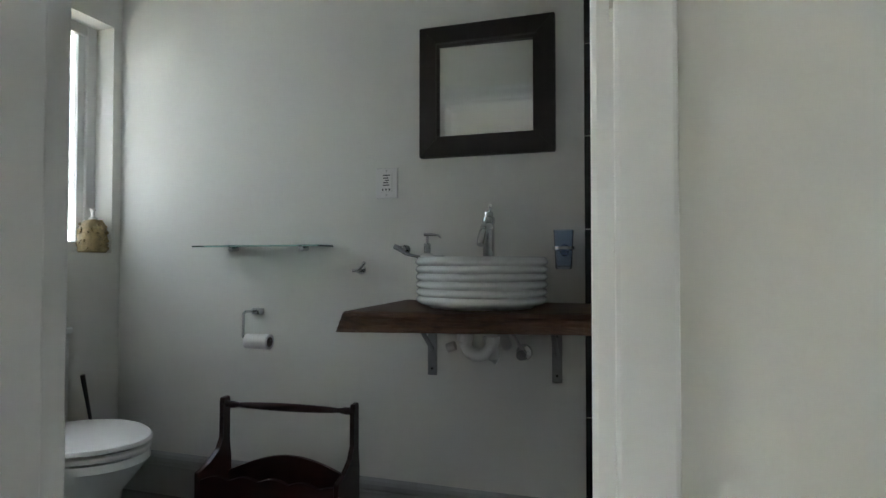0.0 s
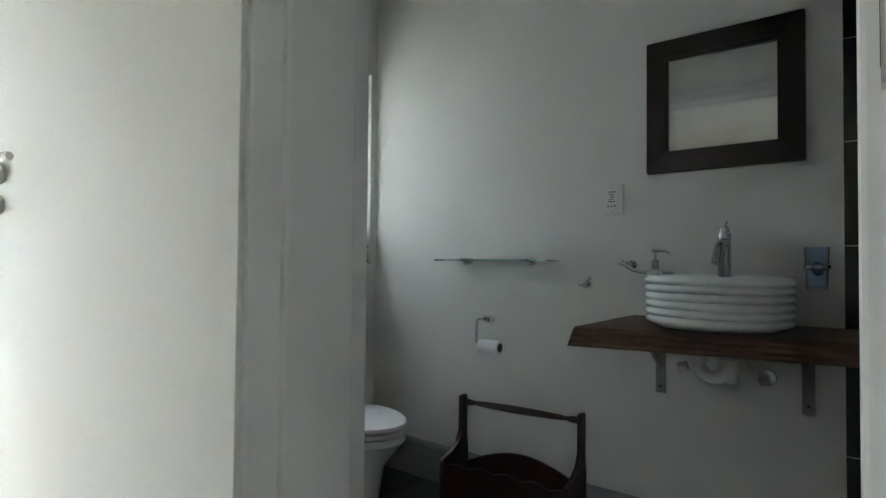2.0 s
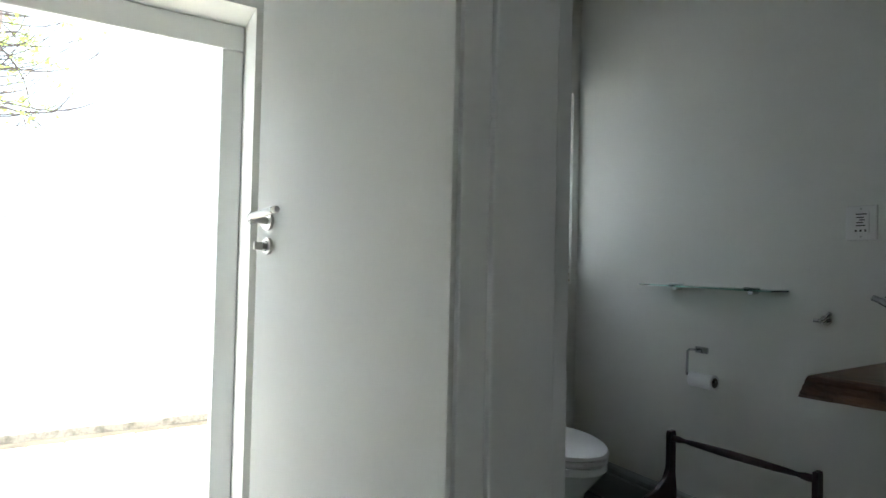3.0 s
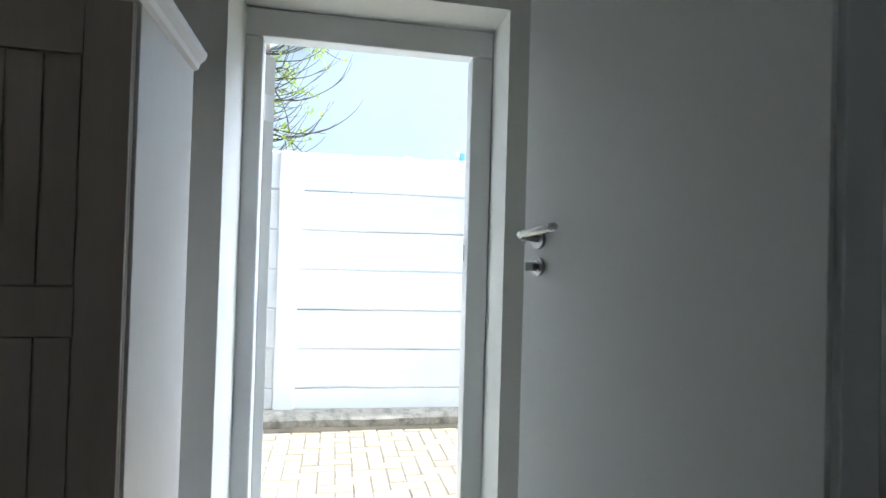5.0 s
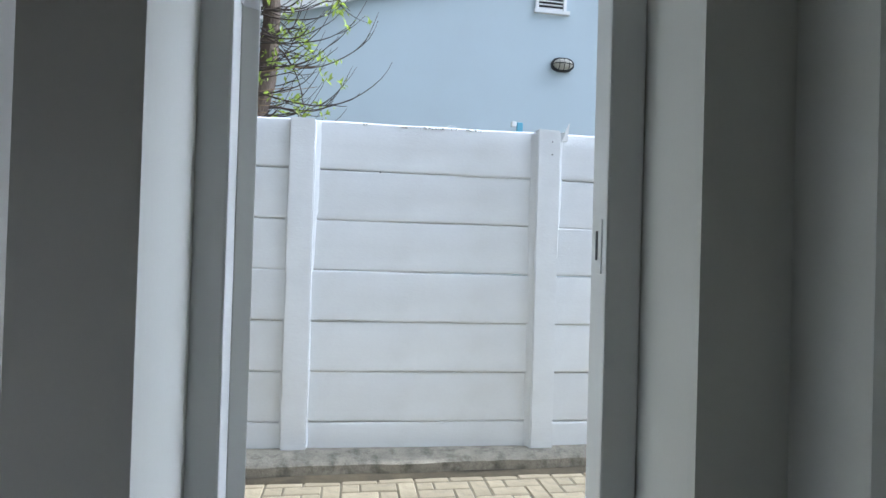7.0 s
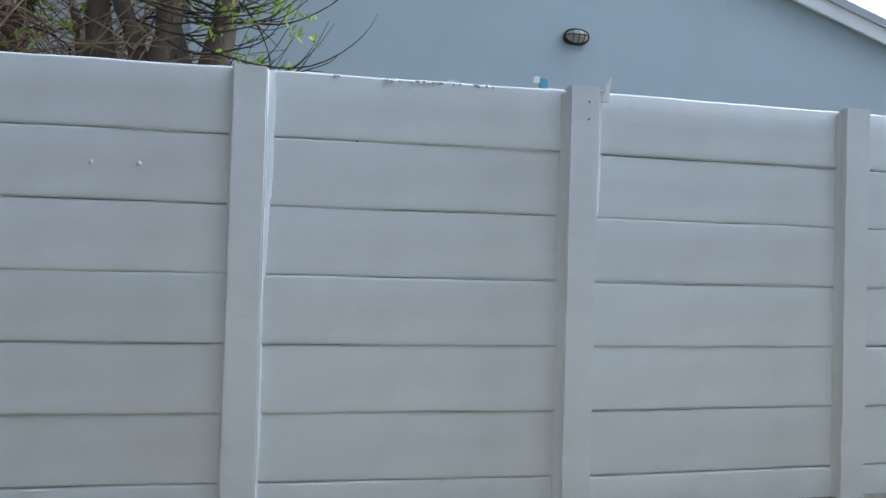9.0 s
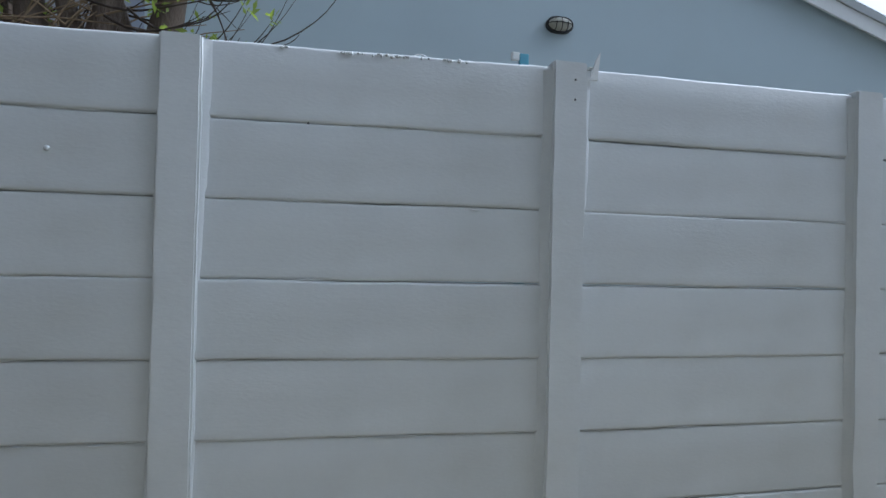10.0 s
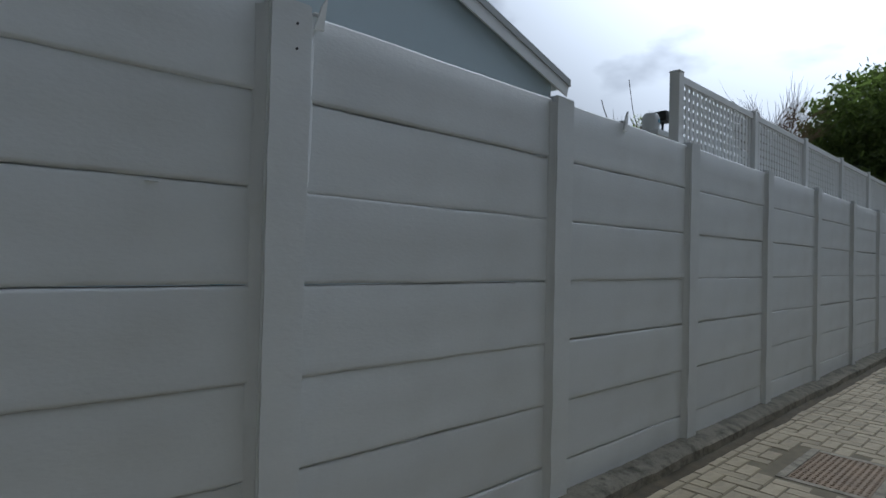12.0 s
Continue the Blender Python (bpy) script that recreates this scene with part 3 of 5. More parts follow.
def trap():
    p = thing("waste_trap", 2.40, -4.040, 0.9178, label="white plastic waste trap under the slab", category="pipe")
    part("inlet", tube([(-0.02, 0.0, -0.001), (-0.02, 0.0, -0.06)], 0.019, 14), M_pvc, p, smooth=True)
    part("nut", tube([(-0.02, 0.0, -0.035), (-0.02, 0.0, -0.058)], 0.027, 12), M_pvc, p)
    pts = [(-0.02, 0.03 * 1 - 0.03 + 0.045 * (math.cos(a) - 1), -0.06 - 0.045 * math.sin(a)) for a in np.linspace(0, math.pi, 10)]
    part("bend", tube(pts, 0.021, 14), M_pvc, p, smooth=True)
    part("nut", tube([(-0.02, -0.09, -0.062), (-0.02, -0.09, -0.04)], 0.028, 12), M_pvc, p)
    part("outlet", tube([(-0.02, -0.09, -0.045), (-0.01, -0.095, -0.02), (0.06, -0.10, -0.02), (0.12, -0.10, -0.06), (0.199, -0.10, -0.10)], 0.019, 14), M_pvc, p, smooth=True)
    part("drop", tube([(-0.015, -0.095, -0.055), (-0.015, -0.097, -0.115), (-0.015, -0.110, -0.122)], (0.016, 0.019, 0.017), 12), M_pvc, p, smooth=True)
    part("cap_nut", tube([(-0.02, 0.035, -0.075), (-0.02, 0.062, -0.085)], 0.016, 10), M_steel, p)
    v = thing("stop_valve", XW, -4.205, 0.795, label="chrome angle stop valve on the wall", category="valve")
    part("flange", lathe([(0, 0), (0.03, 0), (0.026, 0.006), (0.01, 0.009), (0, 0.009)], 24), M_chrome, v).matrix_basis = pose(-0.0005, 0, 0, 0, -90)
    part("body", tube([(-0.008, 0, 0), (-0.055, 0, 0)], 0.011, 12), M_chrome, v, smooth=True)
    part("knob", tube([(-0.055, 0, 0), (-0.075, 0, 0)], 0.018, 12), M_dull, v)
    part("hose", tube([(-0.045, 0, 0.012), (-0.05, 0.02, 0.05), (-0.06, 0.05, 0.099)], 0.006, 8), M_steel, v)


trap()


# ---------------------------------------------------------------- small fittings on the bathroom wall
def fittings():
    s = thing("shaver_socket", XW, -3.665, 1.376, label="white shaver socket plate with printed panel", category="socket")
    pl = part("plate", block(-0.011, 0, -0.046, 0.046, 0, 0.118, 0.003), M_seat, s)
    part("panel", block(-0.0145, -0.011, -0.024, 0.024, 0.022, 0.098, 0.001), M_seat, pl)
    for z, y0, y1 in ((0.089, -0.018, 0.014), (0.078, -0.010, 0.012), (0.069, -0.012, 0.004), (0.060, -0.008, 0.012), (0.050, -0.014, 0.014)):
        part("print_bar", block(-0.0152, -0.0146, y0, y1, z - 0.002, z + 0.002), M_ink, pl)
    for y in (-0.014, 0.0, 0.014):
        part("slot", block(-0.0153, -0.0146, y - 0.003, y + 0.003, 0.029, 0.036), M_ink, pl)
    for z in (0.012, 0.107):
        part("screw", tube([(-0.0108, 0, z), (-0.0125, 0, z)], 0.0035, 8), M_steel, pl)

    g = thing("glass_shelf", XW, -3.13, 1.184, label="clear green-edged glass shelf on two chrome clamps", category="shelf")
    b = block(-0.130, -0.008, -0.302, 0.288, 0.001, 0.0075, 0.001)
    part("shelf_glass", b, M_glass, g)
    for y in (0.165, -0.175):
        part("clamp", tube([(0, y, -0.004), (-0.02, y, -0.005), (-0.045, y, -0.006)], 0.011, 14), M_chrome, g, "chrome shelf clamp", True)
        part("clamp_pad", block(-0.055, -0.012, y - 0.022, y + 0.022, 0.0085, 0.0125, 0.0015), M_chrome, g)

    p = thing("paper_holder", XW, -3.075, 0.915, label="chrome wall holder for toilet paper", category="holder")
    part("wall_plate", block(-0.010, 0, -0.030, 0.030, -0.014, 0.014, 0.005), M_chrome, p, smooth=True)
    part("arm", tube([(-0.008, 0.018, 0), (-0.05, 0.028, 0.002), (-0.06, 0.03, -0.006), (-0.06, 0.032, -0.102), (-0.06, 0.028, -0.110), (-0.06, -0.10, -0.112)], 0.0058, 12), M_chrome, p, smooth=True)
    r = thing("toilet_roll", XW - 0.06, -3.118, 0.803 - 0.006, label="thin nearly used toilet paper roll on the holder", category="toilet roll")
    pts = [(0.030, -0.054), (0.031, 0.054), (0.021, 0.054), (0.021, -0.054), (0.030, -0.054)]
    part("paper", lathe(pts, 36), M_paper, r, smooth=True).matrix_basis = pose(0, 0, 0, 90)
    part("core", lathe([(0.0208, -0.0535), (0.0208, 0.0535), (0.0193, 0.0535), (0.0193, -0.0535), (0.0208, -0.0535)], 30), M_card, r).matrix_basis = pose(0, 0, 0, 90)

    h = thing("robe_hook", XW, -3.556, 1.092, label="small chrome robe hook screwed to the wall", category="hook")
    part("wall_plate", tube([(0, 0, 0), (-0.008, 0, 0)], 0.018, 20), M_chrome, h, smooth=True)
    part("prong", tube([(-0.006, 0, 0), (-0.03, 0.008, -0.004), (-0.045, -0.006, 0.002), (-0.052, -0.024, 0.016), (-0.055, -0.036, 0.030)], (0.007, 0.007, 0.0065, 0.006, 0.0075), 12), M_chrome, h, smooth=True)
    part("stub", tube([(-0.02, 0.006, -0.002), (-0.03, 0.030, -0.002)], 0.006, 12), M_chrome, h, smooth=True)

    k = thing("towel_ring", XW, -3.745, 1.172, label="chrome wall rail with a curved arm above the slab", category="towel rail")
    part("wall_plate", tube([(0, 0, 0.0), (-0.010, 0, 0.0)], 0.019, 20), M_chrome, k, smooth=True)
    part("post", tube([(-0.008, 0, 0), (-0.05, 0.004, 0.006)], 0.010, 14), M_chrome, k, smooth=True)
    part("arm", tube([(-0.05, 0.03, 0.012), (-0.05, 0.012, 0.004), (-0.05, -0.02, -0.018), (-0.05, -0.06, -0.027), (-0.05, -0.11, -0.03), (-0.05, -0.17, -0.03)], (0.0105, 0.0105, 0.007, 0.006, 0.006, 0.006), 14), M_chrome, k, smooth=True)

    d = thing("soap_dispenser", 2.55, -3.848, 0.9785, label="chrome-topped soap pump standing behind the basin", category="dispenser")
    k0 = 0.017
    part("bottle", lathe([(0, 0), (0.030, 0), (0.032, 0.006), (0.032, 0.14 + k0), (0.026, 0.155 + k0), (0.014, 0.162 + k0), (0, 0.162 + k0)], 28), M_seat, d, smooth=True)
    part("collar", lathe([(0.0, 0.162 + k0), (0.013, 0.162 + k0), (0.013, 0.196 + k0), (0.010, 0.199 + k0), (0, 0.2 + k0)], 20), M_chrome, d, smooth=True)
    part("pump", tube([(0, 0, 0.198 + k0), (0, 0, 0.226 + k0), (0, -0.001, 0.23 + k0)], (0.005, 0.005, 0.005), 10), M_chrome, d)
    part("nozzle", tube([(0, 0.012, 0.232 + k0), (0, -0.012, 0.232 + k0), (0, -0.042, 0.229 + k0), (0, -0.054, 0.219 + k0)], (0.0065, 0.006, 0.004, 0.003), 12), M_chrome, d, smooth=True)

    c = thing("tumbler", XW - 0.055, -4.352, 1.100, label="blue glass tumbler in a chrome wall ring", category="tumbler")
    pr = [(0.0, 0.0), (0.026, 0.0), (0.029, 0.004), (0.035, 0.136), (0.0325, 0.136), (0.0265, 0.012), (0.0, 0.012)]
    part("glass", lathe(pr, 36), M_bluecup, c, smooth=True)
    part("ring", lathe([(0.034, 0.068), (0.038, 0.068), (0.038, 0.078), (0.034, 0.078), (0.034, 0.068)], 36), M_chrome, c, smooth=True)
    part("ring_arm", tube([(0.036, 0, 0.073), (0.05, 0, 0.073)], 0.008, 12), M_chrome, c)
    part("wall_plate", tube([(0.046, 0, 0.073), (0.0549, 0, 0.073)], 0.02, 20), M_chrome, c, smooth=True)


fittings()


# ---------------------------------------------------------------- toilet, brush, basket, soap bottle
def toilet():
    t = thing("toilet", 2.0, -2.80, FL, label="white toilet with its lid closed, beneath the window", category="toilet")

    def egg(rx, ry, z0, z1, round_=0.01, cy=0.0):
        b = bmesh.new()
        rings = []
        for s, z in ((1 - round_ / rx, z0), (1, z0 + round_ * 0.6), (1, z1 - round_), (1 - 0.4 * round_ / rx, z1 - 0.3 * round_), (1 - 1.6 * round_ / rx, z1)):
            ring = []
            for k in range(56):
                a = 2 * math.pi * k / 56
                y = math.sin(a)
                yy = cy + (ry * y if y < 0 else ry * 0.82 * y)
                ring.append(b.verts.new((rx * s * math.cos(a) * (1 - 0.08 * max(-y, 0) ** 2), yy * s, z)))
            rings.append(ring)
        for ra, rb in zip(rings, rings[1:]):
            for k in range(56):
                b.faces.new((ra[k], ra[(k + 1) % 56], rb[(k + 1) % 56], rb[k]))
        b.faces.new(rings[0])
        b.faces.new(rings[-1])
        return b
    part("lid", egg(0.186, 0.262, 0.437, 0.461, 0.012), M_seat, t, "closed white lid", True)
    part("seat", egg(0.184, 0.258, 0.413, 0.434, 0.008), M_seat, t, smooth=True)
    b = bmesh.new()
    rings = []
    for rx, ry, cy, z in ((0.118, 0.19, 0.07, 0.0), (0.116, 0.185, 0.07, 0.05), (0.122, 0.19, 0.06, 0.16), (0.134, 0.196, 0.045, 0.27), (0.164, 0.228, 0.01, 0.345), (0.180, 0.252, 0.0, 0.385), (0.178, 0.25, 0.0, 0.41)):
        rings.append([b.verts.new((rx * math.cos(2 * math.pi * k / 48), cy + ry * math.sin(2 * math.pi * k / 48), z)) for k in range(48)])
    for ra, rb in zip(rings, rings[1:]):
        for k in range(48):
            b.faces.new((ra[k], ra[(k + 1) % 48], rb[(k + 1) % 48], rb[k]))
    b.faces.new(rings[0])
    b.faces.new(rings[-1])
    part("bowl", b, M_ceramic, t, smooth=True)
    part("cistern", block(-0.19, 0.17, 0.245, 0.44, 0.40, 0.76, 0.02), M_ceramic, t, smooth=True)
    part("cistern_lid", block(-0.197, 0.177, 0.238, 0.444, 0.762, 0.79, 0.01), M_ceramic, t, smooth=True)


toilet()


def brush():
    b = thing("toilet_brush", 2.36, -2.50, FL, label="dark-handled toilet brush in its holder by the wall", category="brush")
    part("holder", lathe([(0, 0), (0.048, 0), (0.052, 0.006), (0.045, 0.12), (0.042, 0.12), (0.04, 0.01), (0, 0.01)], 28), M_black, b, smooth=True)
    part("handle", tube([(0, 0, 0.02), (-0.055, 0.0, 0.40), (-0.093, 0.0, 0.585)], (0.006, 0.006, 0.009), 10), M_black, b, smooth=True)


brush()


def magazine_basket():
    k = thing("magazine_basket", 2.357, -3.376, FL, 5.0, label="dark red mahogany magazine basket with turned carrying handle", category="basket")
    L, D = 0.257, 0.165
    for s in (1, -1):
        pts = [(-D, 0.0), (0.030, 0.0), (0.030, 0.30), (0.020, 0.36), (0.018, 0.50), (0.023, 0.513), (0.018, 0.53), (-0.018, 0.53),
               (-0.023, 0.513), (-0.018, 0.50), (-0.020, 0.385), (-0.045, 0.345), (-0.10, 0.316), (-D, 0.305)]
        b = extrude_outline(pts, "y", s * L - 0.009, s * L + 0.009)
        bmesh.ops.bevel(b, geom=[e for e in b.edges], offset=0.002, segments=1, affect="EDGES")
        part("end_panel", b, M_mahog, k, "shaped end panel with tall post")
    n = 48
    back = [(-L + 0.01, 0.015)] + [(L - 0.01, 0.015)] + [(L - 0.01 - 2 * (L - 0.01) * i / n, 0.252 + 0.070 * math.sin(math.pi * i / n)) for i in range(n + 1)]
    part("back_panel", extrude_outline(back, "x", 0.010, 0.023), M_mahog, k, "arched back panel")
    fr = [(-L + 0.01, 0.015)] + [(L - 0.01, 0.015)] + [(L - 0.01 - 2 * (L - 0.01) * i / n, 0.278 + 0.014 * abs(math.sin(4.5 * math.pi * i / n)) + 0.010 * math.sin(math.pi * i / n)) for i in range(n + 1)]
    part("front_panel", extrude_outline(fr, "x", -D + 0.004, -D + 0.018), M_mahog, k, "scalloped front panel")
    part("base", block(-D + 0.02, 0.008, -L + 0.012, L - 0.012, 0.0, 0.014), M_mahog, k)
    ys = np.linspace(-L + 0.01, L - 0.01, 21)
    rr = [0.013 if i in (0, 1, 19, 20) else 0.008 if i in (2, 18) else 0.0095 + 0.0055 * math.sin(math.pi * (i - 2) / 16) for i in range(21)]
    part("handle_bar", tube([(0, y, 0.502) for y in ys], rr, 16), M_mahog, k, "turned handle bar", True)


magazine_basket()


def soap_bottle():
    s = thing("soap_bottle", 2.497, -2.275, WZ0 + 0.001, label="soap bottle in a woven gold straw cover on the sill", category="bottle")
    pr = [(0, 0), (0.052, 0), (0.059, 0.008), (0.058, 0.06), (0.053, 0.11), (0.047, 0.132), (0.036, 0.146), (0.02, 0.142), (0, 0.138)]
    b = lathe(pr, 40)
    for v in b.verts:
        v.co += 0.004 * noise.noise_vector(v.co * 40)
    cv = part("cover", b, M_gold, s, "woven gold straw cover", True)
    rnd = random.Random(5)
    for i in range(80):
        a, z = rnd.uniform(0, 2 * math.pi), rnd.uniform(0.015, 0.125)
        bm = bmesh.new()
        bmesh.ops.create_icosphere(bm, subdivisions=1, radius=rnd.uniform(0.004, 0.009), matrix=Matrix.Translation(((0.0585 - 0.07 * max(0, z - 0.06)) * math.cos(a), (0.0585 - 0.07 * max(0, z - 0.06)) * math.sin(a), z)))
        part("bead", bm, M_gold, cv, smooth=True)
    part("pump", lathe([(0, 0.134), (0.018, 0.134), (0.018, 0.156), (0.008, 0.16), (0.007, 0.185), (0.012, 0.187), (0.012, 0.197), (0, 0.198)], 20), M_seat, s, "white pump top", True)


soap_bottle()


# ---------------------------------------------------------------- neighbour's house
def neighbour():
    h = thing("house", 2.96, 3.32, -0.02, label="pale blue-grey plastered house with a low gable roof", category="house")
    apex, half, run, fall = 5.437, 4.2, 4.51, 0.318
    out = [(-half, 0), (half, 0), (half, apex - 0.11 - fall * half), (0, apex - 0.11), (-half, apex - 0.11 - fall * half)]
    part("wall", extrude_outline(out, "y", 0.0, 6.0), M_house, h, "plain gable wall")
    for s in (1, -1):
        e = apex - fall * run
        pts = [(0, apex), (s * run, e), (s * run, e - 0.10), (0, apex - 0.10)]
        rf = part("roof", extrude_outline(pts, "y", -0.13, 6.3), M_roof, h, "grey sheet roof slope")
        pts = [(0, apex - 0.102), (s * (run - 0.02), e - 0.096), (s * (run - 0.06), e - 0.255), (0, apex - 0.275)]
        part("bargeboard", extrude_outline(pts, "y", -0.11, -0.085), M_trim, rf, "white bargeboard")
        pts = [(0, apex - 0.104), (s * (run - 0.03), e - 0.101), (s * (run - 0.03), e - 0.12), (0, apex - 0.125)]
        part("soffit", extrude_outline(pts, "y", -0.083, -0.002), M_trim, rf)
    v = part("vent", block(-0.61, -0.15, -0.05, -0.001, 4.375, 4.42, 0.004), M_trim, h, "white louvred vent with sill")
    part("vent_frame", block(-0.59, -0.55, -0.035, -0.001, 4.423, 4.86, 0.003), M_trim, v)
    part("vent_frame", block(-0.23, -0.19, -0.035, -0.001, 4.423, 4.86, 0.003), M_trim, v)
    part("vent_back", block(-0.55, -0.23, -0.006, -0.001, 4.423, 4.86), M_rubber, v)
    for i in range(9):
        sl = block(-0.548, -0.232, -0.03, -0.008, 0, 0.012)
        part("louvre", sl, M_trim, v).matrix_basis = pose(0, 0, 4.435 + 0.046 * i, 0)
    l = thing("bulkhead_lamp", 2.737, 3.32, 3.73, label="oval bulkhead lamp with a black wire cage on the house wall", category="lamp")
    n = 36

    def oval(a, c, y0, y1):
        return extrude_outline([(a * math.copysign(abs(math.cos(t)) ** 0.75, math.cos(t)), c * math.copysign(abs(math.sin(t)) ** 0.85, math.sin(t))) for t in np.linspace(0, 2 * math.pi, n + 1)[:-1]], "y", y0, y1)
    part("housing", oval(0.145, 0.085, -0.045, -0.001), M_rubber, l, "black oval housing", True)
    b = bmesh.new()
    bmesh.ops.create_uvsphere(b, u_segments=28, v_segments=14, radius=1.0)
    for q in b.verts:
        q.co = Vector((q.co.x * 0.128, -0.045 + min(q.co.y, 0) * 0.06, q.co.z * 0.070))
    part("lens", b, M_lens, l, "dull frosted glass lens", True)
    cage = bmesh.new()
    for x in (-0.062, 0.0, 0.062):
        hh = 0.078 * math.sqrt(1 - (x / 0.15) ** 2)
        tube([(x, -0.046, -hh), (x, -0.09, -hh * 0.75), (x, -0.112, 0), (x, -0.09, hh * 0.75), (x, -0.046, hh)], 0.005, 6, cage)
    tube([(-0.14, -0.046, 0), (-0.10, -0.092, 0), (0, -0.114, 0), (0.10, -0.092, 0), (0.14, -0.046, 0)], 0.005, 6, cage)
    part("cage", cage, M_rubber, l, "black wire cage")


neighbour()


# ---------------------------------------------------------------- boundary wall of posts and panels
def boundary_wall():
    w = thing("wall_boundary", 0, 0, 0, label="white painted precast concrete wall of posts and panels", category="wall", kind="structure")
    pitch, pw, n0, n1 = 1.47, 0.147, -5, 24
    top = 2.092
    b = bmesh.new()
    # post: tapered top, slightly rough arrises
    bmesh.ops.create_cube(b, size=1)
    for v in b.verts:
        v.co = Vector((-pw / 2 + v.co.x * pw, 0.018 + v.co.y * 0.096, 1.06 + v.co.z * 2.12))
    bmesh.ops.subdivide_edges(b, edges=[e for e in b.edges if abs(e.verts[0].co.z - e.verts[1].co.z) > 1], cuts=20)
    bmesh.ops.bevel(b, geom=[e for e in b.edges if len(e.link_faces) == 2 and e.calc_face_angle(0) > 1], offset=0.007, segments=2, affect="EDGES")
    for v in b.verts:
        v.co += 0.003 * noise.noise_vector(v.co * 9) + (0.0022 + 0.003 * max(0.0, v.co.z - 2.08) / 0.04) * noise.noise_vector(v.co * 38)
    post = bpy.data.meshes.new("post")
    bmesh.ops.recalc_face_normals(b, faces=b.faces)
    b.to_mesh(post)
    b.free()
    post.materials.append(M_fence)
    post.shade_smooth()
    post.set_sharp_from_angle(angle=radians(40))
    # panels: six courses of 0.30 m and a cut one at the foot; three castings of each
    seams = [0.06, 0.30, 0.60, 0.90, 1.20, 1.50, 1.80, top]
    meshes = {}
    for c, (z0, z1) in enumerate(zip(seams, seams[1:])):
        for kind in range(4):
            b = bmesh.new()
            h = z1 - z0
            nx = 36
            prof = [(0.0055, 0.0), (0.0005, 0.002), (-0.003, 0.006), (-0.004, 0.013), (-0.001, 0.045), (0.0, h * 0.5), (-0.001, h - 0.014), (0.0005, h - 0.007), (0.005, h - 0.002), (0.058, h - 0.001), (0.058, 0.0)]
            if c == 6:
                prof[6:9] = [(-0.001, h - 0.013), (0.0025, h - 0.005), (0.012, h - 0.0005)]
                prof[9] = (0.058, h)
            cols = []
            for i in range(nx + 1):
                x = (pitch - pw + 0.045) * i / nx - 0.035
                col = []
                for q, (y, z) in enumerate(prof):
                    s = Vector((x * 1.3 + 17 * kind, z * 2.5 + 3.1 * c, 5.0))
                    y2 = y + 0.0035 * noise.noise(s) + 0.0012 * noise.noise(s * 9)
                    z2 = z + (0.0045 * noise.noise(Vector((x * 2.6 + kind * 9, c * 4.7, 1))) + 0.0016 * noise.noise(Vector((x * 21 + kind * 9, c * 4.7, 1))) if q < 9 else 0)
                    col.append(b.verts.new((x, y2, z2)))
                cols.append(col)
            m = len(prof)
            for ca, cb in zip(cols, cols[1:]):
                for q in range(m):
                    b.faces.new((ca[q], cb[q], cb[(q + 1) % m], ca[(q + 1) % m]))
            b.faces.new(cols[0])
            b.faces.new(cols[-1][::-1])
            me = bpy.data.meshes.new("panel")
            bmesh.ops.recalc_face_normals(b, faces=b.faces)
            b.to_mesh(me)
            b.free()
            me.materials.append(M_fence)
            me.shade_smooth()
            me.set_sharp_from_angle(angle=radians(50))
            meshes[c, kind] = me
    rnd = random.Random(11)

    def bend(x):
        """The wall veers back a little before its second post."""
        return 0.042 * max(0.0, pitch - x)
    for k in range(n0, n1 + 1):
        xr = pitch * k + 0.004
        yk, turn = bend(xr), -2.4 if k < 1 else 0
        piece("post", post, w, pose(xr - (0.016 if k == 0 else 0), yk - 0.002 + rnd.uniform(-0.004, 0.004), -0.016 + rnd.uniform(-0.008, 0.008) - (0.012 if k == 0 else 0), 0, rnd.uniform(-0.15, 0.15), 0))
        if k == n1:
            break
        for c in range(7):
            piece("panel", meshes[c, rnd.randrange(4)], w, pose(xr, yk + rnd.uniform(-0.004, 0.004), seams[c] + rnd.uniform(-0.003, 0.003), rnd.uniform(-0.3, 0.3), 0, turn))
    # mortar fillets against the posts
    f = bmesh.new()
    rows = []
    for z in np.linspace(0.12, 2.07, 40):
        wv = 0.032 + 0.010 * noise.noise(Vector((z * 3, 2, 2))) + 0.005 * noise.noise(Vector((z * 17, 5, 2)))
        rows.append([f.verts.new(p) for p in ((-pw - wv, 0.006, z), (-pw - wv * 0.8, -0.0035, z), (-pw - wv * 0.35, -0.009, z), (-pw + 0.004, -0.028, z), (-pw + 0.004, 0.006, z))])
    for ra, rb in zip(rows, rows[1:]):
        for q in range(5):
            f.faces.new((ra[q], ra[(q + 1) % 5], rb[(q + 1) % 5], rb[q]))
    f.faces.new(rows[0])
    f.faces.new(rows[-1])
    fil = part("mortar_fillet", f, M_fence, w, "painted mortar fillet", True)
    for k in range(n0, n1 + 1):
        if k == n0:
            fil.matrix_basis = pose(pitch * k + 0.004, bend(pitch * k), 0, 0, 0, -2.4)
        else:
            piece("mortar_fillet", fil.data, w, pose(pitch * k + 0.004, bend(pitch * k), 0, 0, 0, -2.4 if k < 2 else 0))
    f = bmesh.new()
    rows = []
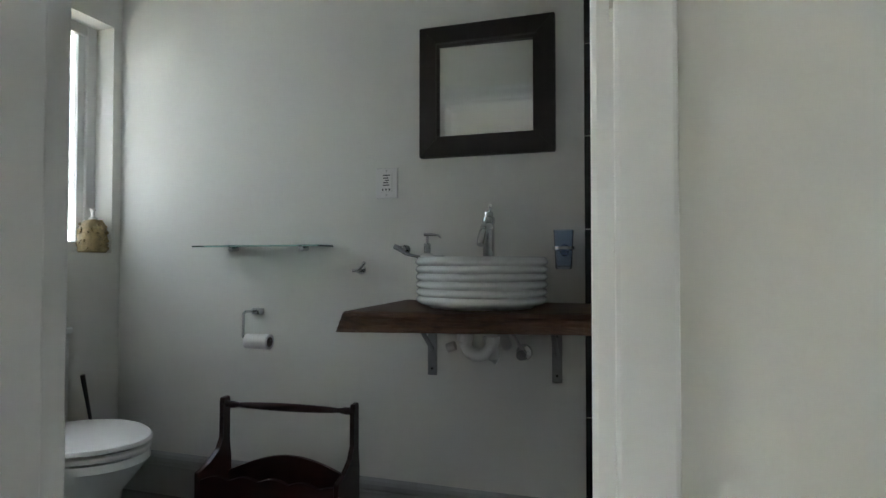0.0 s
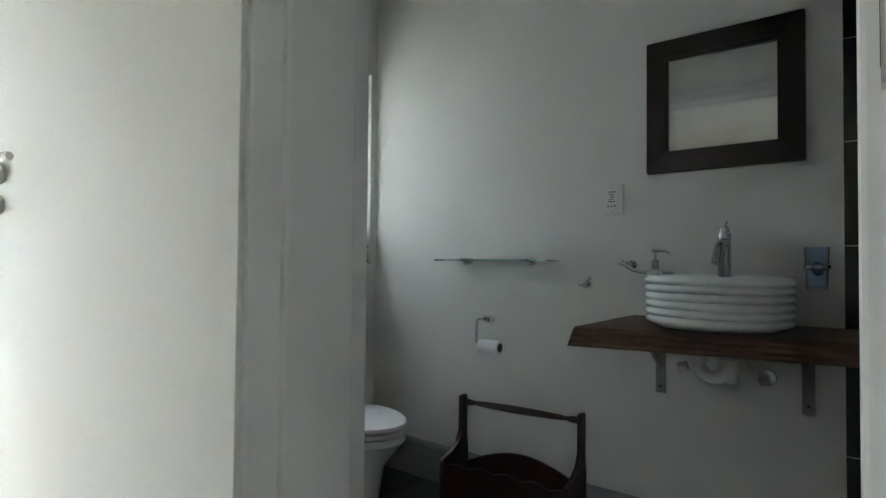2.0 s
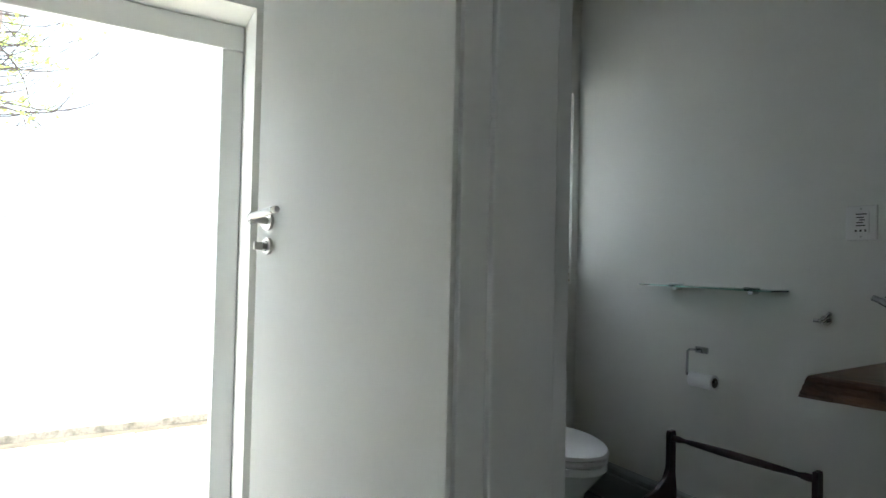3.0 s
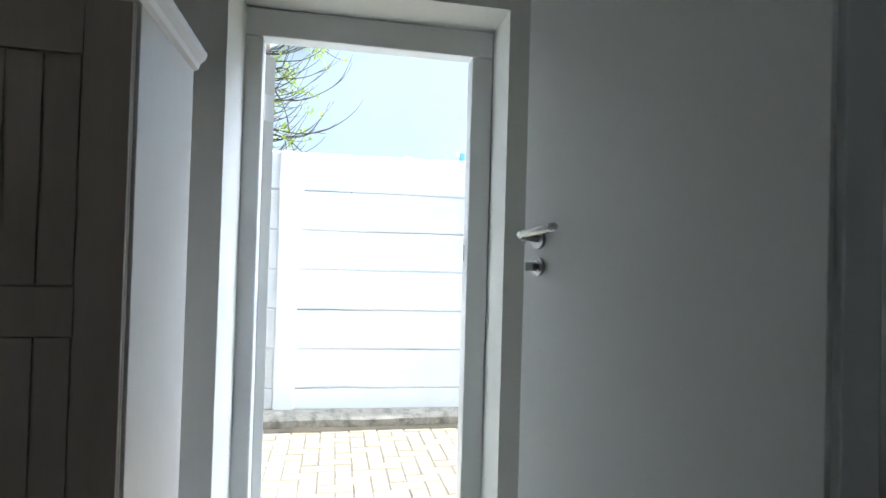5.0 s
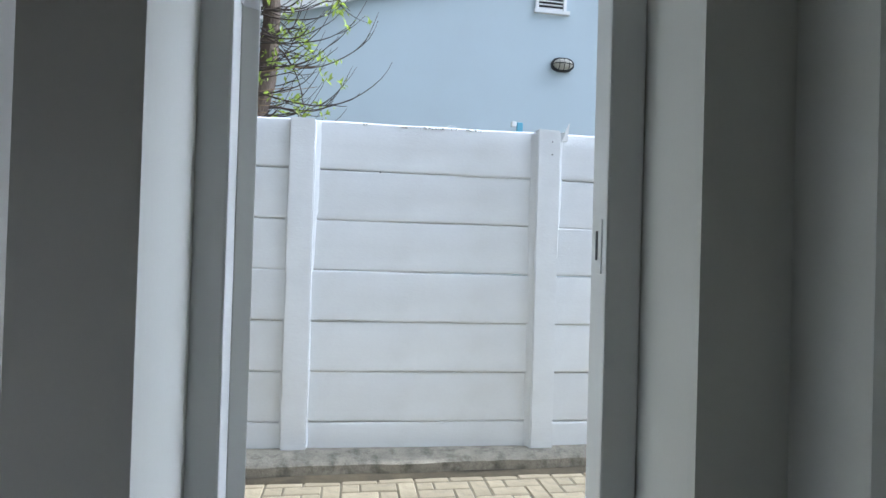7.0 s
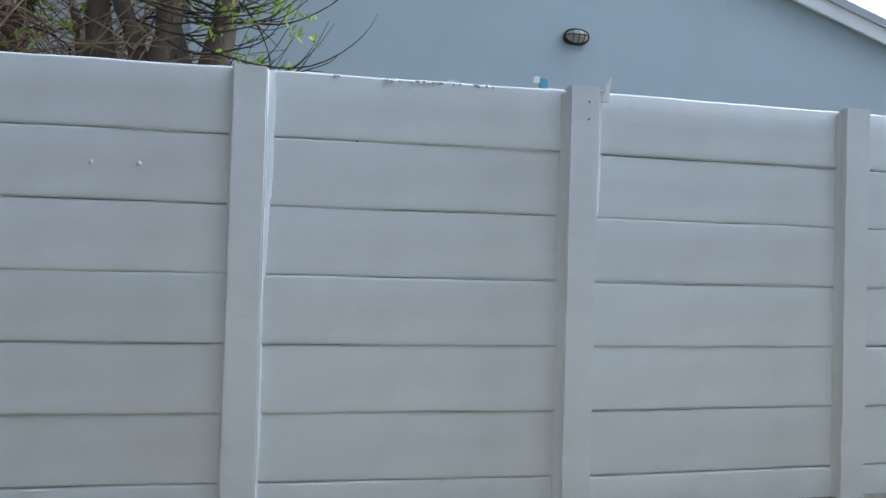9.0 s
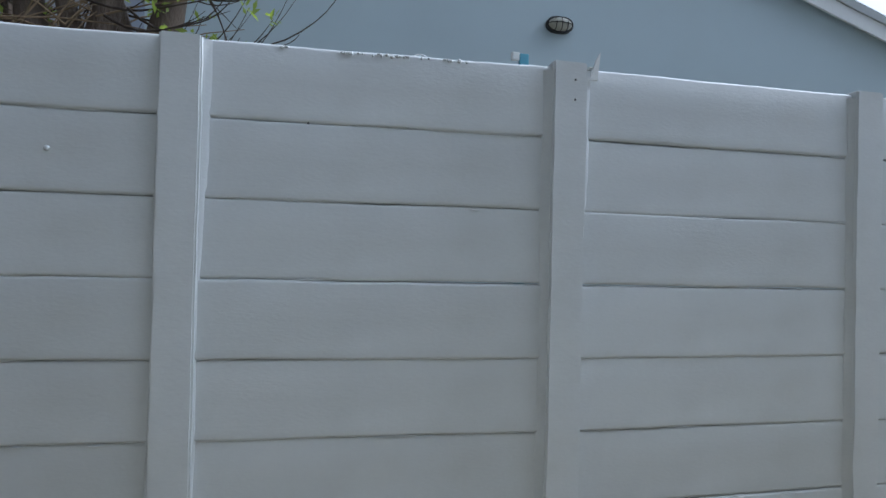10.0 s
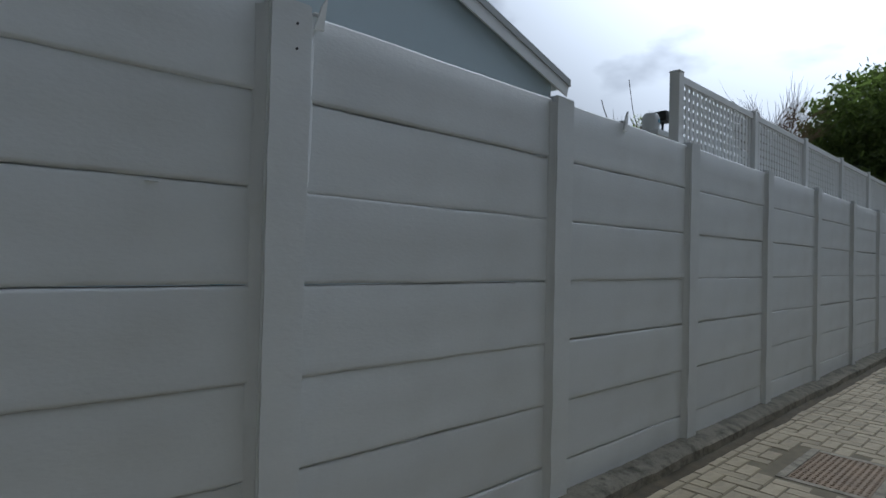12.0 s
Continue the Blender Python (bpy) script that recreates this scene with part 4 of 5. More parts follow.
    for z in np.linspace(0.16, 2.085, 44):
        wv = 0.007 + 0.026 * min(1.0, max(0.0, (z - 1.15) / 0.75)) + 0.007 * noise.noise(Vector((z * 4, 7, 2))) + 0.004 * noise.noise(Vector((z * 21, 1, 2)))
        wv = max(wv, 0.004)
        rows.append([f.verts.new(p) for p in ((wv, 0.004, z), (wv * 0.7, -0.0014, z), (wv * 0.35, -0.0042, z), (-0.004, -0.010, z), (-0.004, 0.006, z))])
    for ra, rb in zip(rows, rows[1:]):
        for q in range(5):
            f.faces.new((ra[q], ra[(q + 1) % 5], rb[(q + 1) % 5], rb[q]))
    f.faces.new(rows[0])
    f.faces.new(rows[-1])
    fil = part("mortar_fillet", f, M_fence, w, "painted mortar fillet", True)
    fil.matrix_basis = pose(pitch * n0 + 0.004, bend(pitch * n0), 0, 0, 0, -2.4)
    for k in range(n0 + 1, n1):
        piece("mortar_fillet", fil.data, w, pose(pitch * k + (-0.011 if k == 0 else 0.004), bend(pitch * k), 0, 0, 0, -2.4 if k < 1 else 0))
    # paint drips along the top of one bay
    dr = bmesh.new()
    for i in range(30):
        x = rnd.uniform(0.50, 0.95) if i < 22 else rnd.uniform(0.15, 1.3)
        bmesh.ops.create_icosphere(dr, subdivisions=1, radius=1.0, matrix=Matrix.Translation((x, bend(x), top - rnd.uniform(0.008, 0.016))) @ Matrix.Diagonal((rnd.uniform(0.003, 0.011), 0.006, rnd.uniform(0.003, 0.009), 1)))
    # paint skinned over the joints between panels
    for i in range(70):
        x, zc = rnd.uniform(-1.3, 4.2), rnd.choice(seams[1:7])
        if abs((x - pw / 2 + 0.5) % pitch - 0.5) < 0.16:
            continue
        bmesh.ops.create_icosphere(dr, subdivisions=1, radius=1.0, matrix=Matrix.Translation((x, bend(x) + 0.001, zc + rnd.uniform(-0.009, 0.003))) @ Matrix.Diagonal((rnd.uniform(0.008, 0.07), 0.005, rnd.uniform(0.0015, 0.004), 1)))
    tagged(part("paint_drip", dr, M_fence, w, "lumpy paint drips", True), kind="stuff")
    # nail holes and small fixings
    for x, z, y in ((0.372, 1.797, -0.008), (1.42, 2.03, -0.039), (1.42, 1.95, -0.039)):
        y += bend(x)
        part("nail_hole", tube([(x, y, z), (x, y + 0.004, z)], 0.0042, 8), M_ink, w)
    for x in (-0.72, -0.53):
        bm = bmesh.new()
        bmesh.ops.create_icosphere(bm, subdivisions=2, radius=0.011, matrix=Matrix.Translation((x, bend(x) - 0.001, 1.655)))
        part("paint_lump", bm, M_fence, w, smooth=True)


boundary_wall()

# rough concrete footing, with a broken front edge
b = bmesh.new()
xs = np.linspace(-7.5, 35, 700)
rows = []
for x in xs:
    s = Vector((x * 2.1, 0.3, 0))
    e = 0.014 * noise.noise(s) + 0.008 * noise.noise(s * 5)
    f = 0.012 * noise.noise(Vector((x * 1.3, 9, 0))) + 0.006 * noise.noise(Vector((x * 11, 3, 0)))
    rows.append([b.verts.new(p) for p in ((x, 0.09, 0.150), (x, 0.0, 0.150 + f * 0.7), (x, -0.055, 0.143 + f), (x, -0.112 + e, 0.128 + f), (x, -0.128 + e, 0.113 + f * 0.6), (x, -0.134 + e * 0.6, GZ - 0.04))])
for ra, rb in zip(rows, rows[1:]):
    for q in range(5):
        b.faces.new((ra[q], ra[q + 1], rb[q + 1], rb[q]))
structure("kerb", b, M_kerb, "rough stained concrete footing along the wall", True)

# silt washed against the foot of the footing; its dark colour also paints the kerb's shade
b = bmesh.new()
rows = []
for x in xs:
    e = 0.016 * noise.noise(Vector((x * 1.7, 4, 1))) + 0.007 * noise.noise(Vector((x * 12, 2, 1)))
    rows.append([b.verts.new(p) for p in ((x, -0.112, GZ + 0.016), (x, -0.145, GZ + 0.010), (x, -0.188 + e, GZ + 0.0055), (x, -0.206 + e, GZ - 0.006))])
for ra, rb in zip(rows, rows[1:]):
    for q in range(3):
        b.faces.new((ra[q], ra[q + 1], rb[q + 1], rb[q]))
structure("ground_silt_shade", b, M_silt_shade, "silt along the foot of the wall, darkened for the kerb's shade", True)


def top_bits():
    p = thing("pipe_stub", 1.255, 0.13, -0.02, label="pale blue plastic pipe standing up behind the wall", category="pipe")
    part("pipe", block(-0.02, 0.02, -0.012, 0.012, 0, 2.195, 0.004), M_blue, p)
    part("cap", block(-0.055, -0.021, -0.012, 0.012, 2.165, 2.20, 0.006), M_trim, p, "white cap")
    g = thing("wire_loop", 0.80, 0.075, 2.088, label="small loop of pale wire on the wall top", category="wire")
    part("wire", tube([(0.032 * math.cos(a), 0, 0.002 + 0.022 * math.sin(a)) for a in np.linspace(0, math.pi, 14)], 0.002, 6), M_trim, g, smooth=True)
    for x in (1.512, 3.45):
        s = thing("wall_clip", x, 0.0, 2.02, label="thin white clip wedged over the wall top", category="clip", group="clips on the wall top")
        o = [(-0.022, 0.02), (0.010, 0.02), (0.022, 0.135), (0.002, 0.10)]
        part("blade", extrude_outline(o, "y", -0.022, -0.010), M_trim, s)
        part("lip", block(-0.02, 0.012, -0.0095, 0.07, 0.073, 0.079), M_trim, s)


top_bits()


# ---------------------------------------------------------------- lattice screens behind the wall
def lattice():
    first = thing("lattice_screen", 4.40, 0.14, -0.04, label="white square-hole lattice screen on posts behind the wall", category="screen", group="lattice screens")
    L = 1.46
    part("post", block(-0.038, 0.038, -0.036, 0.036, 0, 2.672, 0.006), M_trim, first)
    part("post_cap", block(-0.04, 0.04, -0.038, 0.038, 2.6725, 2.688, 0.007), M_trim, first)
    part("rail", block(0.046, L - 0.046, -0.02, 0.02, 2.615, 2.665, 0.004), M_trim, first)
    part("rail", block(0.046, L - 0.046, -0.02, 0.02, 2.0, 2.05, 0.004), M_trim, first)
    vb = block(-0.0225, 0.0225, -0.005, -0.0005, 2.05, 2.615)
    hb = block(0.046, L - 0.046, 0.0005, 0.005, -0.0215, 0.0215)
    v0, h0 = part("slat", vb, M_trim, first), part("slat", hb, M_trim, first)
    n = 19
    v0.matrix_basis, h0.matrix_basis = pose(0.085, 0, 0), pose(0, 0, 2.09)
    for i in range(1, n):
        piece("slat", v0.data, first, pose(0.085 + (L - 0.17) * i / (n - 1), 0, 0))
    for i in range(1, 8):
        piece("slat", h0.data, first, pose(0, 0, 2.09 + 0.067 * i))
    for k in range(1, 11):
        copy_thing(first, pose(4.40 + L * k, 0.14, -0.04))


lattice()


def outdoor_unit():
    d = thing("outdoor_unit", 5.53, 0.88, 0.12, label="white outdoor box on a pole with black lamp heads", category="outdoor unit")
    part("pole", tube([(0, 0, -0.12), (0, 0, 2.34)], 0.03, 10), M_trim, d)
    part("tray", block(-0.16, 0.20, -0.12, 0.12, 2.34, 2.40, 0.02), M_trim, d, smooth=True)
    b = lathe([(0, 2.402), (0.075, 2.402), (0.08, 2.42), (0.08, 2.52), (0.06, 2.56), (0.0, 2.575)], 24, cx=-0.07)
    box_ = part("dome", b, M_trim, d, "rounded white housing", True)
    part("mark", block(-0.085, -0.055, -0.083, -0.078, 2.47, 2.50), M_blue, box_)
    hd = part("lamp_head", block(0.005, 0.16, -0.11, 0.03, 2.50, 2.60, 0.02), M_rubber, d, "black lamp head", True)
    part("bracket", tube([(0.08, -0.04, 2.395), (0.08, -0.04, 2.50)], 0.012, 8), M_rubber, hd)
    part("lamp_head", block(0.09, 0.16, -0.15, -0.09, 2.405, 2.44, 0.01), M_rubber, d)


outdoor_unit()


# ---------------------------------------------------------------- trees
def twig_tree(name, x, y, trunk_r, trunks, reach, droop, n_arm, n_twig, seed, label, leaves=0, top=4.6, arm_lo=2.0, leaf_size=0.03, spread=1.0, straw=0, arcs=0, bark=None):
    rnd = random.Random(seed)
    t = thing(name, x, y, -0.02, label=label, category="tree")
    trunk = bmesh.new()
    twigs, dry = bmesh.new(), bmesh.new()
    tips = []
    for lx, ly, tilt, hh in trunks:
        pts = [(lx + tilt * (z / hh) ** 1.4 + 0.07 * math.sin(z * 2.3 + lx * 7), ly + 0.04 * math.sin(z * 2.1 + lx), z) for z in np.linspace(0, hh, 9)]
        own = rnd.uniform(0.65, 1.15) * trunk_r
        limb = bmesh.new()
        tube(pts, own, 14, limb, own * 0.4)
        # a fork off each stem
        k = rnd.randrange(3, 6)
        side = rnd.choice((-1, 1))
        tube([Vector(pts[k]) + Vector((side * 0.10 * q, 0.03 * q, 0.26 * q + 0.02 * q * q)) for q in range(6)], own * 0.55, 10, limb, own * 0.2)
        bmesh.ops.subdivide_edges(limb, edges=[e for e in limb.edges if abs(e.verts[0].co.z - e.verts[1].co.z) > 0.12], cuts=3)
        for v in limb.verts:
            v.co += 0.035 * noise.noise_vector(v.co * 3.1) + 0.014 * noise.noise_vector(v.co * 13)
        merge(trunk, limb)
    for i in range(n_arm):
        lx, ly, tilt, hh = trunks[rnd.randrange(len(trunks))]
        z = rnd.uniform(arm_lo, hh * 0.95)
        base = Vector((lx + tilt * (z / hh) ** 1.4, ly, z))
        a = rnd.uniform(-math.pi, math.pi)
        d = Vector((math.cos(a) * spread, math.sin(a) * 0.6, rnd.uniform(0.1, 0.8))).normalized()
        pts, p, v = [base.copy()], base.copy(), d.copy()
        length = reach * rnd.uniform(0.5, 1.1)
        m = 9
        for q in range(m):
            v = (v + Vector((rnd.uniform(-0.15, 0.15), rnd.uniform(-0.15, 0.15), -droop / m + rnd.uniform(-0.1, 0.1)))).normalized()
            p = p + v * length / m
            pts.append(p.copy())
        tube(pts, 0.013 * rnd.uniform(0.6, 1.3), 6, twigs, 0.003)
        for j in range(n_twig):
            q = rnd.randrange(2, m)
            p2, v2 = pts[q].copy(), (pts[q + 1] - pts[q]).normalized()
            v2 = (v2 + Vector((rnd.uniform(-0.9, 0.9), rnd.uniform(-0.6, 0.6), rnd.uniform(-0.6, 0.6)))).normalized()
            sub = [p2.copy()]
            ln = length * rnd.uniform(0.25, 0.7)
            for _ in range(6):
                v2 = (v2 + Vector((rnd.uniform(-0.12, 0.12), rnd.uniform(-0.12, 0.12), 0.10 + rnd.uniform(-0.16, 0.12)))).normalized()
                p2 = p2 + v2 * ln / 6
                sub.append(p2.copy())
            tube(sub, 0.0055, 5, twigs, 0.0018, caps=False)
            tips += sub[2:]
    for i in range(arcs):
        # long shoots that sag away from the trunk and sweep up at the tip
        long = i < 9
        a0, a1 = radians(rnd.uniform(-55, -15)), radians(rnd.uniform(45, 82))
        wide, tall = (rnd.uniform(0.5, 0.72), rnd.uniform(0.4, 0.85)) if long else (rnd.uniform(0.3, 0.7), rnd.uniform(0.2, 0.6))
        z0, y0, x0 = 2.3 + 1.5 * (i % 9) / 9 + rnd.uniform(0.0, 0.3), rnd.uniform(-0.35, 0.15), rnd.uniform(-0.1, 0.3)
        pts = []
        for q in range(15):
            u = q / 14
            a = a0 + (a1 - a0) * u
            pts.append(Vector((x0 + wide * (math.sin(a) - math.sin(a0)), y0 - 0.15 * u + 0.012 * math.sin(9 * u + i), z0 + tall * (math.cos(a0) - math.cos(a)) + 0.008 * math.sin(13 * u + 2 * i))))
        tube(pts, 0.0085, 6, twigs, 0.002, caps=False)
        tips += rnd.sample(pts[3:], 4)
        for j in range(2):
            q = rnd.randrange(3, 13)
            p2, v2 = pts[q].copy(), (pts[q + 1] - pts[q]).normalized() + Vector((0, 0, rnd.uniform(-0.7, 0.7)))
            sub = [p2 + v2.normalized() * 0.06 * k + Vector((0, 0, 0.006 * k * k)) for k in range(rnd.randrange(3, 8))]
            tube(sub, 0.0045, 5, twigs, 0.0016, caps=False)
            tips.append(sub[-1])
    for i in range(straw):
        px, pz = rnd.uniform(-2.2, 0.1), rnd.uniform(1.7, 2.8)
        ln, a = rnd.uniform(0.4, 1.0), rnd.uniform(0.2, 2.7)
        py = rnd.uniform(-0.3, 0.5)
        tube([(px + ln * s * math.cos(a), py + 0.1 * s, pz + ln * s * math.sin(a) * 0.7 - 0.15 * s * s) for s in (0, 0.35, 0.7, 1)], 0.006, 5, dry, 0.0025, caps=False)
    part("trunk", trunk, M_bark, t, "rough brown trunks", True)
    tagged(part("twig_crown", twigs, bark or M_twig, t, "thin bare branches and twigs"), kind="stuff")
    if straw:
        tagged(part("dry_tangle", dry, M_straw, t, "tangle of dry pale twigs"), kind="stuff")
    if leaves:
        lv = bmesh.new()
        for i in range(leaves):
            c = rnd.choice(tips)
            for _ in range(rnd.randrange(3, 8)):
                o = c + Vector((rnd.gauss(0, 0.03), rnd.gauss(0, 0.03), rnd.gauss(0.0, 0.025)))
                s = leaf_size * rnd.uniform(0.6, 1.3)
                R = Euler((rnd.uniform(-1.2, 1.2), rnd.uniform(-1.2, 1.2), rnd.uniform(0, 6.3))).to_matrix()
                vs = [lv.verts.new(o + R @ Vector(q) * s) for q in ((-0.5, 0, 0), (0.1, 0.28, 0.08), (1, 0, -0.05), (0.1, -0.28, 0.08))]
                lv.faces.new(vs)
        tagged(part("leaves", lv, M_leaf, t, "fresh yellow-green spring leaves"), kind="stuff")
    return t


twig_tree("tree", -0.95, 1.55, 0.13, ((-1.3, 0.3, -0.3, 4.0), (0.0, 0.0, 0.10, 4.6), (0.16, 0.05, 0.32, 4.4), (-0.28, 0.1, -0.1, 4.5), (-0.75, 0.15, -0.5, 4.3)), 0.75, 1.5, 84, 4, 21,
          "multi-stemmed tree with drooping bare twigs and fresh leaves", leaves=400, leaf_size=0.046, straw=700, arcs=48)
twig_tree("tree", 15.5, 3.15, 0.10, ((0, 0, 0.1, 4.8), (0.3, 0, 0.5, 4.6)), 1.3, -0.4, 130, 20, 8, "leafless tree seen beyond the lattice screens", arm_lo=2.2, bark=M_straw)
twig_tree("shrub", 7.3, 1.95, 0.03, ((0, 0, 0.1, 3.1), (0.25, 0, 0.2, 3.0), (-0.25, 0, -0.1, 3.05)), 0.42, -0.8, 80, 7, 9, "sparse pale shrub with small new leaves behind the wall", arm_lo=2.2, leaves=260, leaf_size=0.03, bark=M_straw)


def dense_tree(x, y, z, rx, ry, rz, seed):
    rnd = random.Random(seed)
    t = thing("tree", x, y, -0.02, label="dense dark green evergreen tree beyond the screens", category="tree")
    tk = bmesh.new()
    tube([(0, 0, 0), (0.05, 0, z * 0.5), (0, 0, z)], 0.22, 10, tk, 0.1)
    for a in np.linspace(0, 5.4, 7):
        tube([(0, 0, z * 0.4), (rx * 0.4 * math.cos(a), ry * 0.4 * math.sin(a), z * 0.75), (rx * 0.75 * math.cos(a), ry * 0.75 * math.sin(a), z + 0.3)], 0.09, 7, tk, 0.03)
    part("trunk", tk, M_bark, t, smooth=True)
    lv = bmesh.new()
    for i in range(12000):
        d = Vector((rnd.gauss(0, 1), rnd.gauss(0, 1), rnd.gauss(0, 1))).normalized()
        lump = 1 + 0.16 * noise.noise(d * 2.3) + 0.16 * noise.noise(d * 7)
        rad = lump * rnd.uniform(0.45, 1.0) ** 0.5
        c = Vector((d.x * rx * rad, d.y * ry * rad, z + d.z * rz * rad))
        for _ in range(7):
            o = c + Vector((rnd.gauss(0, 0.12), rnd.gauss(0, 0.12), rnd.gauss(0, 0.12)))
            s = rnd.uniform(0.10, 0.20)
            R = Euler((rnd.uniform(-1.3, 1.3), rnd.uniform(-1.3, 1.3), rnd.uniform(0, 6.3))).to_matrix()
            lv.faces.new([lv.verts.new(o + R @ Vector(q) * s) for q in ((-0.5, 0, 0), (0.1, 0.3, 0.1), (0.8, 0, -0.05), (0.1, -0.3, 0.1))])
    tagged(part("crown", lv, M_dark_leaf, t, "dense dark green foliage"), kind="stuff")


dense_tree(22.5, 0.7, 3.9, 4.4, 3.7, 3.7, 4)


# ---------------------------------------------------------------- paving
def cover(x0, x1, y0, y1, name, label):
    c = thing(name, (x0 + x1) / 2, (y0 + y1) / 2, GZ - 0.02, label=label, category="manhole cover")
    w, d = (x1 - x0) / 2, (y1 - y0) / 2
    part("surround", merge(merge(merge(block(-w - 0.05, w + 0.05, d, d + 0.05, 0, 0.022, 0.004), block(-w - 0.05, w + 0.05, -d - 0.05, -d, 0, 0.020, 0.004)), block(-w - 0.05, -w, -d, d, 0, 0.020, 0.004)), block(w, w + 0.05, -d, d, 0, 0.020, 0.004)), M_kerb, c, "mortar surround")
    part("mortar_bed", block(-w - 0.17, w + 0.17, -d - 0.17, d + 0.17, -0.02, 0.0135, 0.002), M_kerb, c, "patchy mortar around the cover")
    part("plate", block(-w + 0.004, w - 0.004, -d + 0.004, d - 0.004, 0.0135, 0.0175, 0.001), M_iron, c)
    st = bmesh.new()
    nx, ny = int(2 * w / 0.032), int(2 * d / 0.032)
    for i in range(nx):
        for j in range(ny):
            px, py = -w + 0.02 + i * (2 * w - 0.04) / max(nx - 1, 1), -d + 0.02 + j * (2 * d - 0.04) / max(ny - 1, 1)
            block(px - 0.010, px + 0.010, py - 0.006, py + 0.006, 0.017, 0.0225, bm=st) if (i + j) % 2 else block(px - 0.006, px + 0.006, py - 0.010, py + 0.010, 0.017, 0.0225, bm=st)
    part("studs", st, M_iron, c, "raised stud pattern")


COVERS = [(4.38, 5.05, -0.98, -0.58), (8.3, 8.9, -0.85, -0.45)]
cover(*COVERS[0], "manhole_cover", "rusty studded iron manhole cover set in the paving")
cover(*COVERS[1], "manhole_cover", "rusty iron manhole cover further along the paving")


